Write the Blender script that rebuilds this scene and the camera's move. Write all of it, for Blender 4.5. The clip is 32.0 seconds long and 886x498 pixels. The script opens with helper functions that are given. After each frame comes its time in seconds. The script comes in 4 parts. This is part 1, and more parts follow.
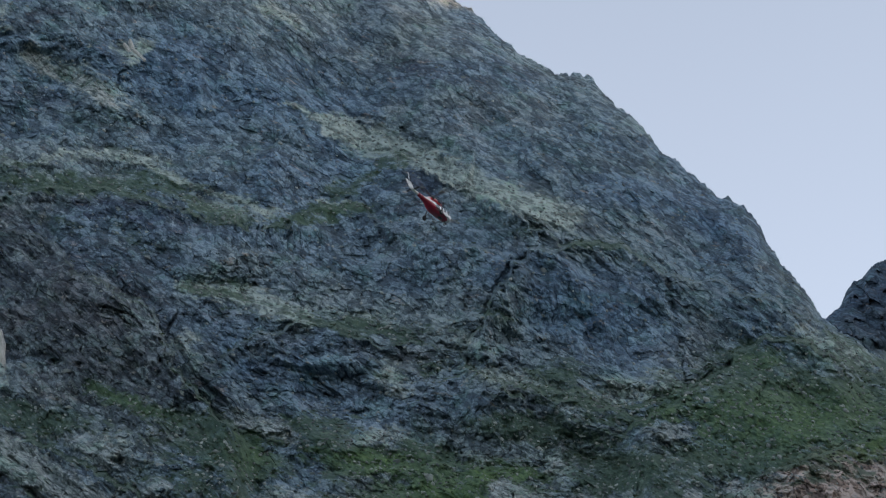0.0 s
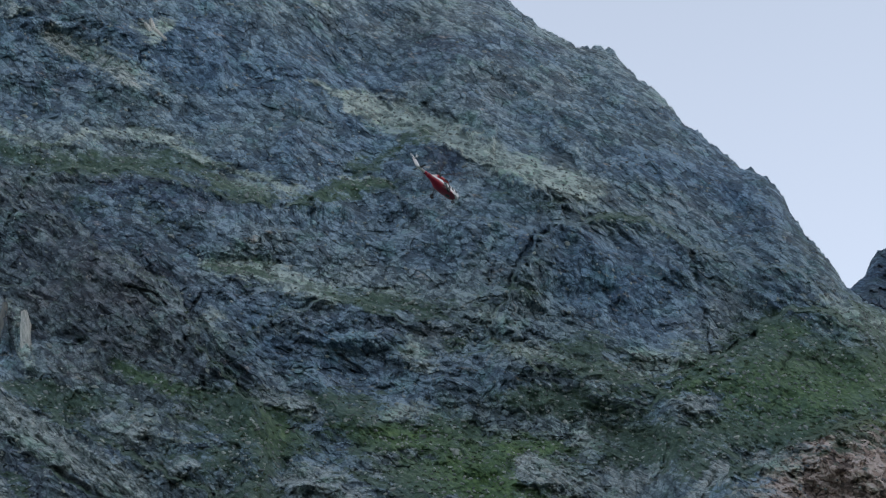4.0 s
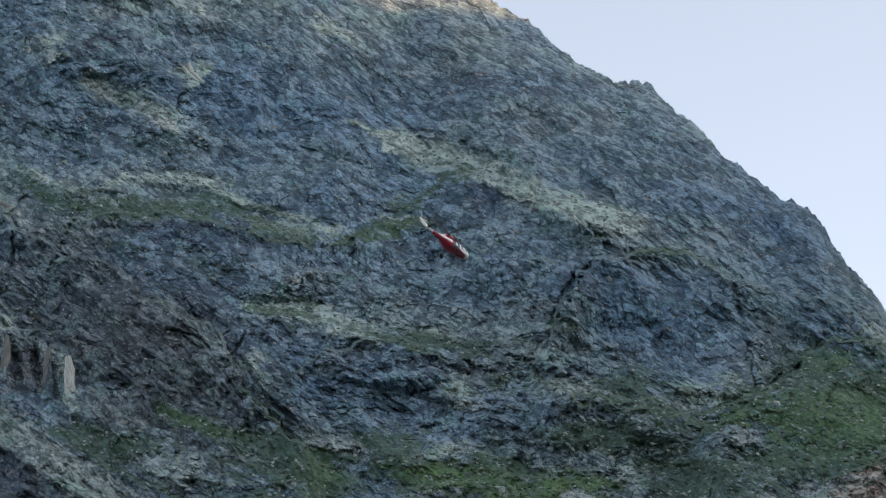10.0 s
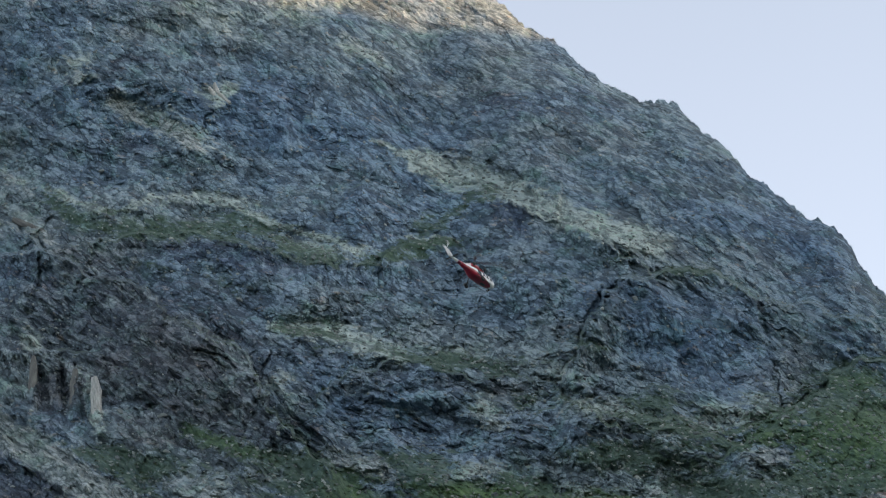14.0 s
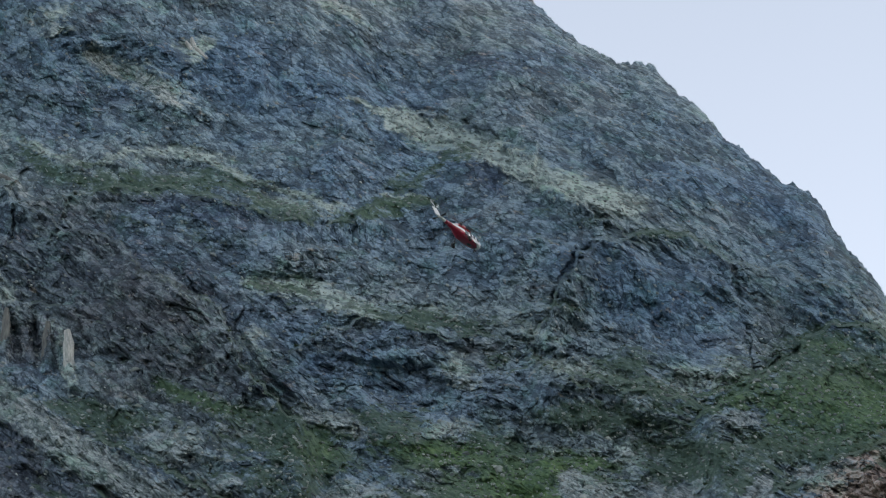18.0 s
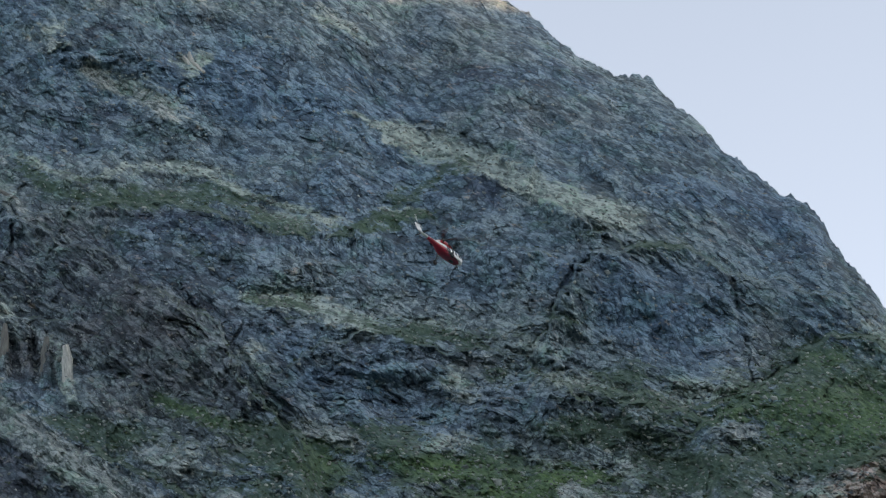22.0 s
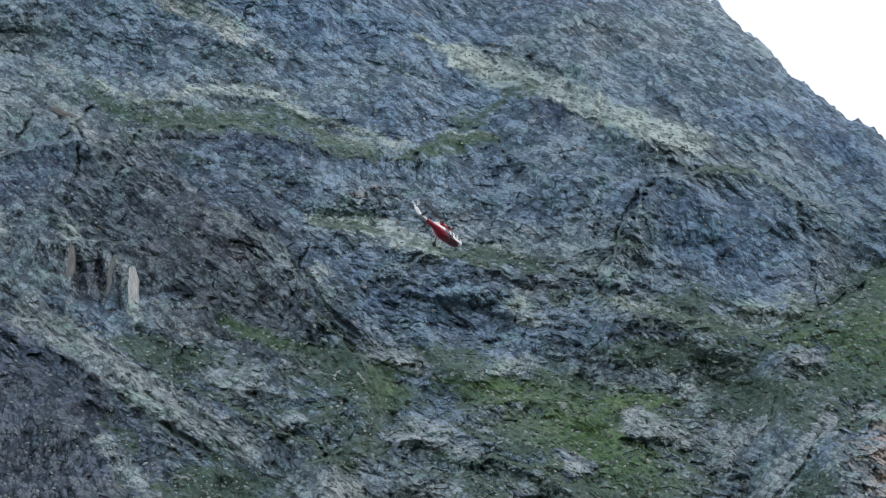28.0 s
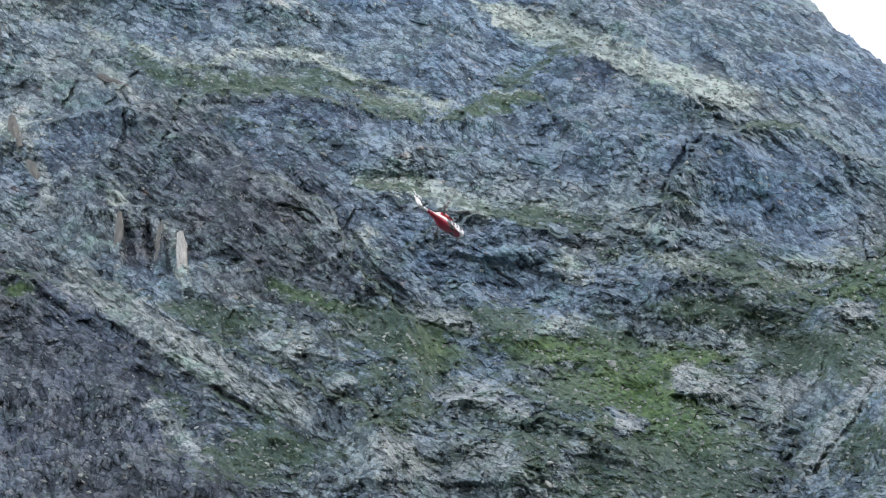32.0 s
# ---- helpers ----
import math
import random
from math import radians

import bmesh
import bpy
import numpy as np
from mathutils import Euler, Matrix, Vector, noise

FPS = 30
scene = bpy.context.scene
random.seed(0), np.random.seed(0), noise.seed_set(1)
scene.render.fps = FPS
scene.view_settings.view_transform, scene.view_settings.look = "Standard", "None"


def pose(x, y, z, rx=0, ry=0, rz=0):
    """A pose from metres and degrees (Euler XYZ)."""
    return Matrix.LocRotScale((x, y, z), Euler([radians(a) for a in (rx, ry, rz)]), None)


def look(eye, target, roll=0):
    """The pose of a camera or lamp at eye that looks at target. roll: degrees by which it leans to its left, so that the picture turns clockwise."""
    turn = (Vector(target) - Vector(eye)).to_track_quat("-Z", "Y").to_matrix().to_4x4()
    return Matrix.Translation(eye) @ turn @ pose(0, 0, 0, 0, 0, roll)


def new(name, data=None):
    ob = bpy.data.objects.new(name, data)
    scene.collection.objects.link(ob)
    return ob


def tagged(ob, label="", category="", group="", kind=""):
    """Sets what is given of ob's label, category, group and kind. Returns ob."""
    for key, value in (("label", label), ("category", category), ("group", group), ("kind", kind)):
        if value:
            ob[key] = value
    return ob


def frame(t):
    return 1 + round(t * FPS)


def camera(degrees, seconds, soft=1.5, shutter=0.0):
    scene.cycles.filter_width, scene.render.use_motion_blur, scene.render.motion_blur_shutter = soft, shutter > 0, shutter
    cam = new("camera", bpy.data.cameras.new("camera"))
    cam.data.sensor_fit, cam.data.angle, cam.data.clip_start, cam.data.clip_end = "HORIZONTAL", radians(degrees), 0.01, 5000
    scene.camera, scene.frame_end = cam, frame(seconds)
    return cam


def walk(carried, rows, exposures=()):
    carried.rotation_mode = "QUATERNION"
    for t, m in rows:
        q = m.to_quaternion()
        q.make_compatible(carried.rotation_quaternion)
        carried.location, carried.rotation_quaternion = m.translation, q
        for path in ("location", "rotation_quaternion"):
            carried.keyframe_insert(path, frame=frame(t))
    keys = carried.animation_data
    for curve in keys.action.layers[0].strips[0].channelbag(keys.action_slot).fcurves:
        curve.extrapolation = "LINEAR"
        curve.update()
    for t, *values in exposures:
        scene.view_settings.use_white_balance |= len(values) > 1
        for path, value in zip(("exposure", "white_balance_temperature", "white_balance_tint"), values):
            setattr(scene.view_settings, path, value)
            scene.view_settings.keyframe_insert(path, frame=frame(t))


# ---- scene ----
# ---------- camera: hand-held on one spot, turning after the helicopter ----------
cam = camera(18.0, 32.0, soft=1.2, shutter=0.4)
EYE = Vector((0.0, 0.0, 1.6))
PATH = [
    (0.0, 115.0, -0.0, 0.0), (0.5, 115.275, 0.063, 0.017), (1.0, 115.332, 0.391, 0.253), (1.5, 115.401, 0.528, 0.521),
    (2.0, 115.494, 0.634, 0.696), (2.5, 115.542, 0.66, 0.781), (3.0, 115.369, 0.717, 0.81), (3.5, 114.801, 0.559, 0.705),
    (5.5, 114.246, 0.533, 0.979), (6.0, 114.168, 0.912, 1.126), (6.5, 114.088, 0.96, 1.228), (7.0, 114.09, 1.16, 1.408),
    (7.5, 114.279, 1.224, 1.602), (8.0, 114.67, 1.315, 1.763), (8.5, 114.915, 1.251, 1.963), (9.0, 115.015, 1.153, 2.015),
    (9.5, 115.144, 1.097, 2.005), (10.0, 115.286, 1.149, 1.997), (10.5, 115.347, 1.217, 2.131), (11.0, 115.409, 1.012, 2.162),
    (11.5, 115.401, 1.111, 2.293), (12.0, 115.386, 1.156, 2.352), (12.5, 115.389, 1.161, 2.376), (13.0, 115.438, 1.112, 2.411),
    (13.5, 115.547, 1.074, 2.474), (14.0, 115.703, 1.029, 2.529), (14.5, 115.781, 0.916, 2.533), (16.5, 115.129, 0.462, 2.126),
    (17.0, 115.026, 0.419, 1.922), (17.5, 114.935, 0.492, 1.82), (18.0, 114.844, 0.436, 1.672), (18.5, 114.797, 0.458, 1.557),
    (19.0, 114.729, 0.459, 1.482), (19.5, 114.707, 0.443, 1.437), (20.0, 114.902, 0.603, 1.461), (20.5, 115.12, 0.46, 1.355),
    (21.0, 115.271, 0.509, 1.54), (21.5, 115.26, 0.558, 1.64), (22.0, 115.121, 0.699, 1.757), (22.5, 114.997, 0.721, 1.91),
    (23.0, 114.844, 0.43, 1.949), (23.5, 114.595, 0.243, 2.078), (24.0, 114.492, 0.003, 2.195), (24.5, 114.225, -0.034, 2.269),
    (25.0, 113.993, 0.206, 2.543), (25.5, 113.859, 0.13, 2.598), (26.0, 113.729, 0.211, 2.73), (26.5, 113.609, 0.246, 2.811),
    (28.5, 113.556, -0.082, 2.905), (29.0, 113.579, 0.064, 3.009), (29.5, 113.539, 0.027, 3.052), (30.0, 113.422, 0.228, 3.231),
    (30.5, 113.206, 0.302, 3.473), (31.0, 112.972, 0.36, 3.641), (31.5, 112.807, 0.412, 3.984), (32.0, 112.747, 0.432, 4.149),
]
EXPOSURES = [(0.0, 1.99, 6600, 10), (2.0, 2.02, 6600, 10), (8.0, 2.34, 6800, 10), (14.0, 2.30, 6850, 10), (20.0, 2.28, 6900, 10), (22.0, 2.22, 6900, 10), (23.5, 2.46, 7000, 10),
             (26.0, 2.84, 7000, 13), (29.0, 2.92, 7100, 15), (30.0, 2.96, 7200, 16), (31.0, 3.16, 7250, 17), (32.0, 3.36, 7350, 18)]
walk(cam, [(t, pose(*EYE, rx, ry, rz)) for t, rx, ry, rz in PATH], EXPOSURES)

# ---------- sky and sun ----------
SUN_ELEVATION, SUN_AZIMUTH = 10.0, 96.0      # degrees; azimuth to the right of straight ahead
world = bpy.data.worlds.new("world")
scene.world = world
world.use_nodes = True
wn, wl = world.node_tree.nodes, world.node_tree.links
wn.clear()
sky = wn.new("ShaderNodeTexSky")
sky.sky_type, sky.sun_disc = "NISHITA", False
sky.sun_elevation, sky.sun_rotation = radians(SUN_ELEVATION), radians(SUN_AZIMUTH)
sky.altitude, sky.air_density, sky.dust_density, sky.ozone_density = 1500, 0.65, 4.0, 0.3
bg = wn.new("ShaderNodeBackground")
bg.inputs["Strength"].default_value = 0.12
wo = wn.new("ShaderNodeOutputWorld")
veil = wn.new("ShaderNodeHueSaturation")      # thin haze takes the deep blue out of the sky
veil.inputs["Saturation"].default_value = 0.57
wl.new(sky.outputs[0], veil.inputs["Color"])
wl.new(veil.outputs[0], bg.inputs[0])
wl.new(bg.outputs[0], wo.inputs[0])
sun = new("sun", bpy.data.lights.new("sun", "SUN"))
sun.data.energy, sun.data.angle, sun.data.color = 2.3, radians(0.5), (1.0, 0.56, 0.26)
e, a = radians(SUN_ELEVATION), radians(SUN_AZIMUTH)
sun.matrix_world = look((math.sin(a) * math.cos(e) * 900, math.cos(a) * math.cos(e) * 900, math.sin(e) * 900 + 600), (0, 0, 600))


# ---------- materials ----------
def nodes_of(name):
    m = bpy.data.materials.new(name)
    m.use_nodes = True
    t = m.node_tree
    return m, t.nodes, t.links, t.nodes["Principled BSDF"]


def put(sock, value, links):
    if isinstance(value, bpy.types.NodeSocket):
        links.new(value, sock)
    else:
        sock.default_value = value


def noise_node(n, l, coord, scale, detail=4.0, rough=0.55, distort=0.0):
    k = n.new("ShaderNodeTexNoise")
    k.inputs["Scale"].default_value, k.inputs["Detail"].default_value = scale, detail
    k.inputs["Roughness"].default_value, k.inputs["Distortion"].default_value = rough, distort
    l.new(coord, k.inputs["Vector"])
    return k.outputs["Fac"]


def stretch(n, l, coord, loc=(0, 0, 0), rot=(0, 0, 0), scale=(1, 1, 1)):
    k = n.new("ShaderNodeMapping")
    k.inputs["Location"].default_value = loc
    k.inputs["Rotation"].default_value = [radians(v) for v in rot]
    k.inputs["Scale"].default_value = scale
    l.new(coord, k.inputs["Vector"])
    return k.outputs[0]


def streaked(n, l, coord, dip, scale):
    """Coordinates turned to the rock's dip and then stretched along it."""
    return stretch(n, l, stretch(n, l, coord, rot=(0, -dip, 0)), scale=scale)


def ramp(n, l, fac, stops):
    k = n.new("ShaderNodeValToRGB")
    els = k.color_ramp.elements
    while len(els) < len(stops):
        els.new(0.5)
    for el, (p, c) in zip(els, stops):
        el.position, el.color = p, (*c, 1) if len(c) == 3 else c
    l.new(fac, k.inputs[0])
    return k.outputs[0]


def math_node(n, l, op, a, b=0.0, c=0.0, clamp=False):
    k = n.new("ShaderNodeMath")
    k.operation, k.use_clamp = op, clamp
    for s, v in zip(k.inputs, (a, b, c)):
        put(s, v, l)
    return k.outputs[0]


def mix(n, l, fac, a, b, mode="MIX"):
    k = n.new("ShaderNodeMix")
    k.data_type, k.blend_type = "RGBA", mode
    put(k.inputs[0], fac, l)
    put(k.inputs[6], a if isinstance(a, bpy.types.NodeSocket) else (*a, 1), l)
    put(k.inputs[7], b if isinstance(b, bpy.types.NodeSocket) else (*b, 1), l)
    return k.outputs[2]


def step_fac(n, l, value, lo, hi):
    k = n.new("ShaderNodeMapRange")
    k.interpolation_type = "SMOOTHSTEP"
    l.new(value, k.inputs[0])
    k.inputs[1].default_value, k.inputs[2].default_value = lo, hi
    return k.outputs[0]


def mountain_material(name="granite_and_turf"):
    """Grey granite with pale fresh faces, rusty rock and turf, spread by the mesh's own attributes and broken up by grain."""
    m, n, l, p = nodes_of(name)
    co = n.new("ShaderNodeTexCoord").outputs["Object"]

    def attr(key):
        k = n.new("ShaderNodeAttribute")
        k.attribute_name = key
        return k.outputs["Fac"]

    broad = noise_node(n, l, co, 0.012, 5, 0.6)
    mid = noise_node(n, l, streaked(n, l, co, 48, (0.55, 0.35, 1.1)), 0.13, 6, 0.64, 0.4)
    fine = noise_node(n, l, streaked(n, l, co, 54, (0.5, 0.3, 1.2)), 0.5, 6, 0.7, 0.2)
    grit = noise_node(n, l, co, 1.3, 3, 0.6)
    tone = math_node(n, l, "ADD", math_node(n, l, "MULTIPLY_ADD", mid, 0.14, 0.352), math_node(n, l, "MULTIPLY", fine, 0.12))
    tone = math_node(n, l, "ADD", tone, math_node(n, l, "MULTIPLY", math_node(n, l, "SUBTRACT", attr("tone"), 0.56), 0.42))
    tone = math_node(n, l, "ADD", tone, math_node(n, l, "MULTIPLY", grit, 0.12))
    joints, cracks = [], []
    for size, weight in ((0.22, 0.22), (0.55, 0.24)):
        cell = n.new("ShaderNodeTexVoronoi")
        cell.inputs["Scale"].default_value = size
        bent = n.new("ShaderNodeVectorMath")
        bent.operation = "MULTIPLY_ADD"
        wob = n.new("ShaderNodeTexNoise")
        wob.inputs["Scale"].default_value = size * 1.3
        l.new(co, wob.inputs["Vector"])
        l.new(wob.outputs["Color"], bent.inputs[0])
        bent.inputs[1].default_value = (0.10 / size,) * 3
        l.new(streaked(n, l, co, 48, (0.5, 0.4, 1.15)), bent.inputs[2])
        l.new(bent.outputs[0], cell.inputs["Vector"])
        split = n.new("ShaderNodeSeparateColor")
        l.new(cell.outputs["Color"], split.inputs[0])
        tone = math_node(n, l, "ADD", tone, math_node(n, l, "MULTIPLY", math_node(n, l, "SUBTRACT", split.outputs[0], 0.5), weight))
        joints.append((split.outputs[1], cell.outputs["Distance"], size))
        edge = n.new("ShaderNodeTexVoronoi")
        edge.feature = "DISTANCE_TO_EDGE"
        edge.inputs["Scale"].default_value = size
        l.new(bent.outputs[0], edge.inputs["Vector"])
        opened = step_fac(n, l, split.outputs[2], 0.35, 0.5)      # only some joints are open
        thin = math_node(n, l, "SUBTRACT", 1.0, step_fac(n, l, edge.outputs["Distance"], 0.02, 0.13))
        cracks.append(math_node(n, l, "MULTIPLY", thin, opened))
    clump = noise_node(n, l, streaked(n, l, co, 26, (0.55, 0.5, 1.2)), 0.21, 7, 0.75, 0.2)
    speck = math_node(n, l, "MULTIPLY", math_node(n, l, "SUBTRACT", clump, 0.5), 2.8)

    def zone(key, mid_at, width=0.12):
        v = math_node(n, l, "ADD", attr(key), speck)
        return step_fac(n, l, v, mid_at - width, mid_at + width)

    rock = ramp(n, l, tone, [(0.36, (0.078, 0.102, 0.116)), (0.47, (0.106, 0.142, 0.164)), (0.57, (0.146, 0.190, 0.210)),
                             (0.70, (0.238, 0.296, 0.310))])
    rock = mix(n, l, step_fac(n, l, broad, 0.42, 0.62), rock, mix(n, l, 1.0, rock, (0.82, 0.90, 1.04), "MULTIPLY"))
    for crack in cracks:      # thin crack shadows painted as dark lines along open joints
        rock = mix(n, l, math_node(n, l, "MULTIPLY", crack, 0.9), rock, mix(n, l, 1.0, rock, (0.48, 0.53, 0.53), "MULTIPLY"))
    warm = noise_node(n, l, co, 0.03, 4, 0.6)
    rock = mix(n, l, math_node(n, l, "MULTIPLY", step_fac(n, l, warm, 0.52, 0.68), 0.8), rock, mix(n, l, 1.0, rock, (1.06, 0.95, 0.90), "MULTIPLY"))
    # dark rock, plus painted shade of recesses, undercuts and steep walls
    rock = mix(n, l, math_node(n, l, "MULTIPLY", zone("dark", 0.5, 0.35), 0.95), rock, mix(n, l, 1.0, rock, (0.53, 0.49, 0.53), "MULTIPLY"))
    # bluer, darker rock colour stands in for haze on the high faces
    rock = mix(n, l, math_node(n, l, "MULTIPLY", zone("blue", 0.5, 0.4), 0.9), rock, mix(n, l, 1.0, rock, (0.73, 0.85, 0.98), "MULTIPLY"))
    pale = ramp(n, l, tone, [(0.36, (0.115, 0.148, 0.146)), (0.5, (0.188, 0.238, 0.226)), (0.66, (0.310, 0.374, 0.350))])
    rust = ramp(n, l, tone, [(0.36, (0.12, 0.095, 0.085)), (0.5, (0.25, 0.19, 0.16)), (0.66, (0.40, 0.34, 0.31))])
    long = noise_node(n, l, streaked(n, l, co, 47, (0.16, 0.2, 1.3)), 0.75, 5, 0.65, 0.3)
    slab = ramp(n, l, math_node(n, l, "MULTIPLY_ADD", long, 0.75, math_node(n, l, "MULTIPLY", tone, 0.28)), [(0.34, (0.086, 0.110, 0.118)), (0.47, (0.180, 0.214, 0.220)), (0.60, (0.320, 0.362, 0.358))])
    # the same painted crack shadows on the slabs
    for crack in cracks:
        slab = mix(n, l, math_node(n, l, "MULTIPLY", crack, 0.9), slab, mix(n, l, 1.0, slab, (0.45, 0.5, 0.5), "MULTIPLY"))
    turf = ramp(n, l, fine, [(0.32, (0.025, 0.049, 0.037)), (0.5, (0.046, 0.079, 0.055)), (0.66, (0.095, 0.138, 0.100))])
    lush = ramp(n, l, fine, [(0.36, (0.030, 0.066, 0.024)), (0.5, (0.066, 0.122, 0.036)), (0.64, (0.120, 0.190, 0.066))])
    turf = mix(n, l, math_node(n, l, "MULTIPLY", attr("lush"), 0.9), turf, lush)
    col = mix(n, l, zone("pale", 0.60, 0.36), rock, pale)
    col = mix(n, l, zone("slab", 0.54, 0.28), col, slab)
    col = mix(n, l, zone("rust", 0.45, 0.25), col, rust)
    # lichen and thin turf that cling to the rock in streaks
    cling = step_fac(n, l, noise_node(n, l, co, 0.05, 7, 0.75), 0.50, 0.66)
    col = mix(n, l, math_node(n, l, "MULTIPLY", cling, 0.65), col, mix(n, l, 1.0, col, (0.66, 0.89, 0.74), "MULTIPLY"))
    col = mix(n, l, math_node(n, l, "MULTIPLY", zone("grass", 0.62, 0.26), 0.86), col, turf)
    l.new(col, p.inputs["Base Color"])
    p.inputs["Roughness"].default_value = 0.95
    p.inputs["Specular IOR Level"].default_value = 0.15
    b1 = n.new("ShaderNodeBump")
    b1.inputs["Strength"].default_value, b1.inputs["Distance"].default_value = 0.4, 0.9
    l.new(mid, b1.inputs["Height"])
    b2 = n.new("ShaderNodeBump")
    b2.inputs["Strength"].default_value, b2.inputs["Distance"].default_value = 0.4, 0.5
    l.new(fine, b2.inputs["Height"])
    l.new(b1.outputs[0], b2.inputs["Normal"])
    last = b2
    for level, away, size in joints:
        b3 = n.new("ShaderNodeBump")
        b3.inputs["Strength"].default_value, b3.inputs["Distance"].default_value = 0.6, 0.4 / size
        l.new(math_node(n, l, "SUBTRACT", math_node(n, l, "MULTIPLY", level, 0.7), math_node(n, l, "MULTIPLY", away, 0.6)), b3.inputs["Height"])
        l.new(last.outputs[0], b3.inputs["Normal"])
        last = b3
    l.new(last.outputs[0], p.inputs["Normal"])
    return m


def plain(name, color, rough=0.5, metal=0.0, wear=0.12, scale=3.0, coat=0.0):
    m, n, l, p = nodes_of(name)
    co = n.new("ShaderNodeTexCoord").outputs["Object"]
    g = noise_node(n, l, co, scale, 5, 0.6)
    dark = tuple(c * (1 - wear) for c in color)
    light = tuple(min(1, c * (1 + wear)) for c in color)
    l.new(ramp(n, l, g, [(0.3, dark), (0.7, light)]), p.inputs["Base Color"])
    l.new(ramp(n, l, g, [(0.3, (rough * 0.85,) * 3), (0.7, (min(1, rough * 1.15),) * 3)]), p.inputs["Roughness"])
    p.inputs["Metallic"].default_value = metal
    p.inputs["Coat Weight"].default_value = coat
    return m


GRANITE = mountain_material()

# ---------- the mountain: a grid that fans out from the camera, shaped to fit its view ---
# Columns and rows are pixels of the opening camera pose, 4950 to one distance; column 784, row 441 lies on an axis that
# rises 25 degrees.
FAN, COL0, ROW0, RISE = 4950.0, 784.0, 441.0, radians(25.0)
AHEAD = np.array((0.0, math.cos(RISE), math.sin(RISE)))
UP = np.array((0.0, -math.sin(RISE), math.cos(RISE)))


def fan_point(col, row, dist):
    p, q = (col - COL0) / FAN, (ROW0 - row) / FAN
    x = dist * p
    y = dist * (AHEAD[1] + q * UP[1])
    z = dist * (AHEAD[2] + q * UP[2]) + EYE.z
    return np.stack([x, y, z], -1)


TABLE = np.random.default_rng(5).random((8, 128, 128)).astype(np.float32)


def hashed(i, j, k):
    """Random numbers for grid cells, from table k."""
    return TABLE[k & 7, (i + (k >> 3) * 37) & 127, (j + (k >> 3) * 53) & 127]


def smooth01(x):
    x = np.clip(x, 0, 1)
    return x * x * (3 - 2 * x)


def value_noise(x, y, seed):
    fi, fj = np.floor(x), np.floor(y)
    i, j = fi.astype(np.int32), fj.astype(np.int32)
    u, v = smooth01(x - fi), smooth01(y - fj)
    a, b = hashed(i, j, seed), hashed(i + 1, j, seed)
    c, d = hashed(i, j + 1, seed), hashed(i + 1, j + 1, seed)
    return (a * (1 - u) + b * u) * (1 - v) + (c * (1 - u) + d * u) * v - 0.5


def fbm(x, y, seed, octaves=4, gain=0.5):
    s, amp = 0.0, 1.0
    for k in range(octaves):
        s = s + amp * value_noise(x, y, seed + 17 * k)
        x, y, amp = x * 2.03 + 11.3, y * 2.03 + 5.7, amp * gain
    return s


def blocks(x, y, seed, tilt=1.0, lift=1.0):
    """Broken rock: cells with a tilted face each. Returns the height, the distance to the nearest joint and each block's own tone."""
    seed = seed * 8
    i0, j0 = np.floor(x).astype(np.int32), np.floor(y).astype(np.int32)
    f1 = np.full(x.shape, 9.0, np.float32)
    f2 = f1.copy()
    bi, bj, bx, by = i0.copy(), j0.copy(), f1 * 0, f1 * 0
    for di in (-1, 0, 1):
        for dj in (-1, 0, 1):
            i, j = i0 + di, j0 + dj
            ox, oy = x - (i + 0.1 + 0.8 * hashed(i, j, seed)), y - (j + 0.1 + 0.8 * hashed(i, j, seed + 1))
            d = np.hypot(ox, oy).astype(np.float32)
            near = d < f1
            f2 = np.where(near, f1, np.minimum(f2, d))
            f1 = np.where(near, d, f1)
            bi, bj, bx, by = np.where(near, i, bi), np.where(near, j, bj), np.where(near, ox, bx), np.where(near, oy, by)
    h = lift * (hashed(bi, bj, seed + 2) - 0.5) + tilt * ((hashed(bi, bj, seed + 3) - 0.5) * bx + (hashed(bi, bj, seed + 4) - 0.5) * by)
    return h, f2 - f1, hashed(bi, bj, seed + 5)


def facets(x, y, seed):
    """Flat triangular faces that meet in sharp creases."""
    k = (x + y) * 0.366
    x, y = x + k, y + k
    fi, fj = np.floor(x), np.floor(y)
    i, j, u, v = fi.astype(np.int32), fj.astype(np.int32), x - fi, y - fj
    a, d = hashed(i, j, seed), hashed(i + 1, j + 1, seed)
    b, c = hashed(i + 1, j, seed), hashed(i, j + 1, seed)
    return np.where(u > v, a + u * (b - a) + v * (d - b), a + v * (c - a) + u * (d - c)) - 0.5


def turned(x, y, degrees, sx, sy):
    c, s = math.cos(radians(degrees)), math.sin(radians(degrees))
    return (x * c + y * s) / sx, (-x * s + y * c) / sy


def spot(col, row, c, r, half_long, half_wide, dip):
    """1 in the middle of a long patch that dips to the right by so many degrees, 0 outside it."""
    u, v = turned(col - c, row - r, dip, half_long, half_wide)
    return np.clip(1.2 - np.hypot(u, v) * 0.62, 0, 1)


def strip(col, row, half, points):
    """1 along a line of points, 0 at some distance from it."""
    best = np.full(col.shape, 9.0, np.float32)
    for (c0, r0), (c1, r1) in zip(points, points[1:]):
        dx, dy = c1 - c0, r1 - r0
        t = np.clip(((col - c0) * dx + (row - r0) * dy) / (dx * dx + dy * dy), 0, 1)
        best = np.minimum(best, np.hypot(col - c0 - t * dx, row - r0 - t * dy) / half)
    return np.clip(1.2 - best * 0.62, 0, 1)


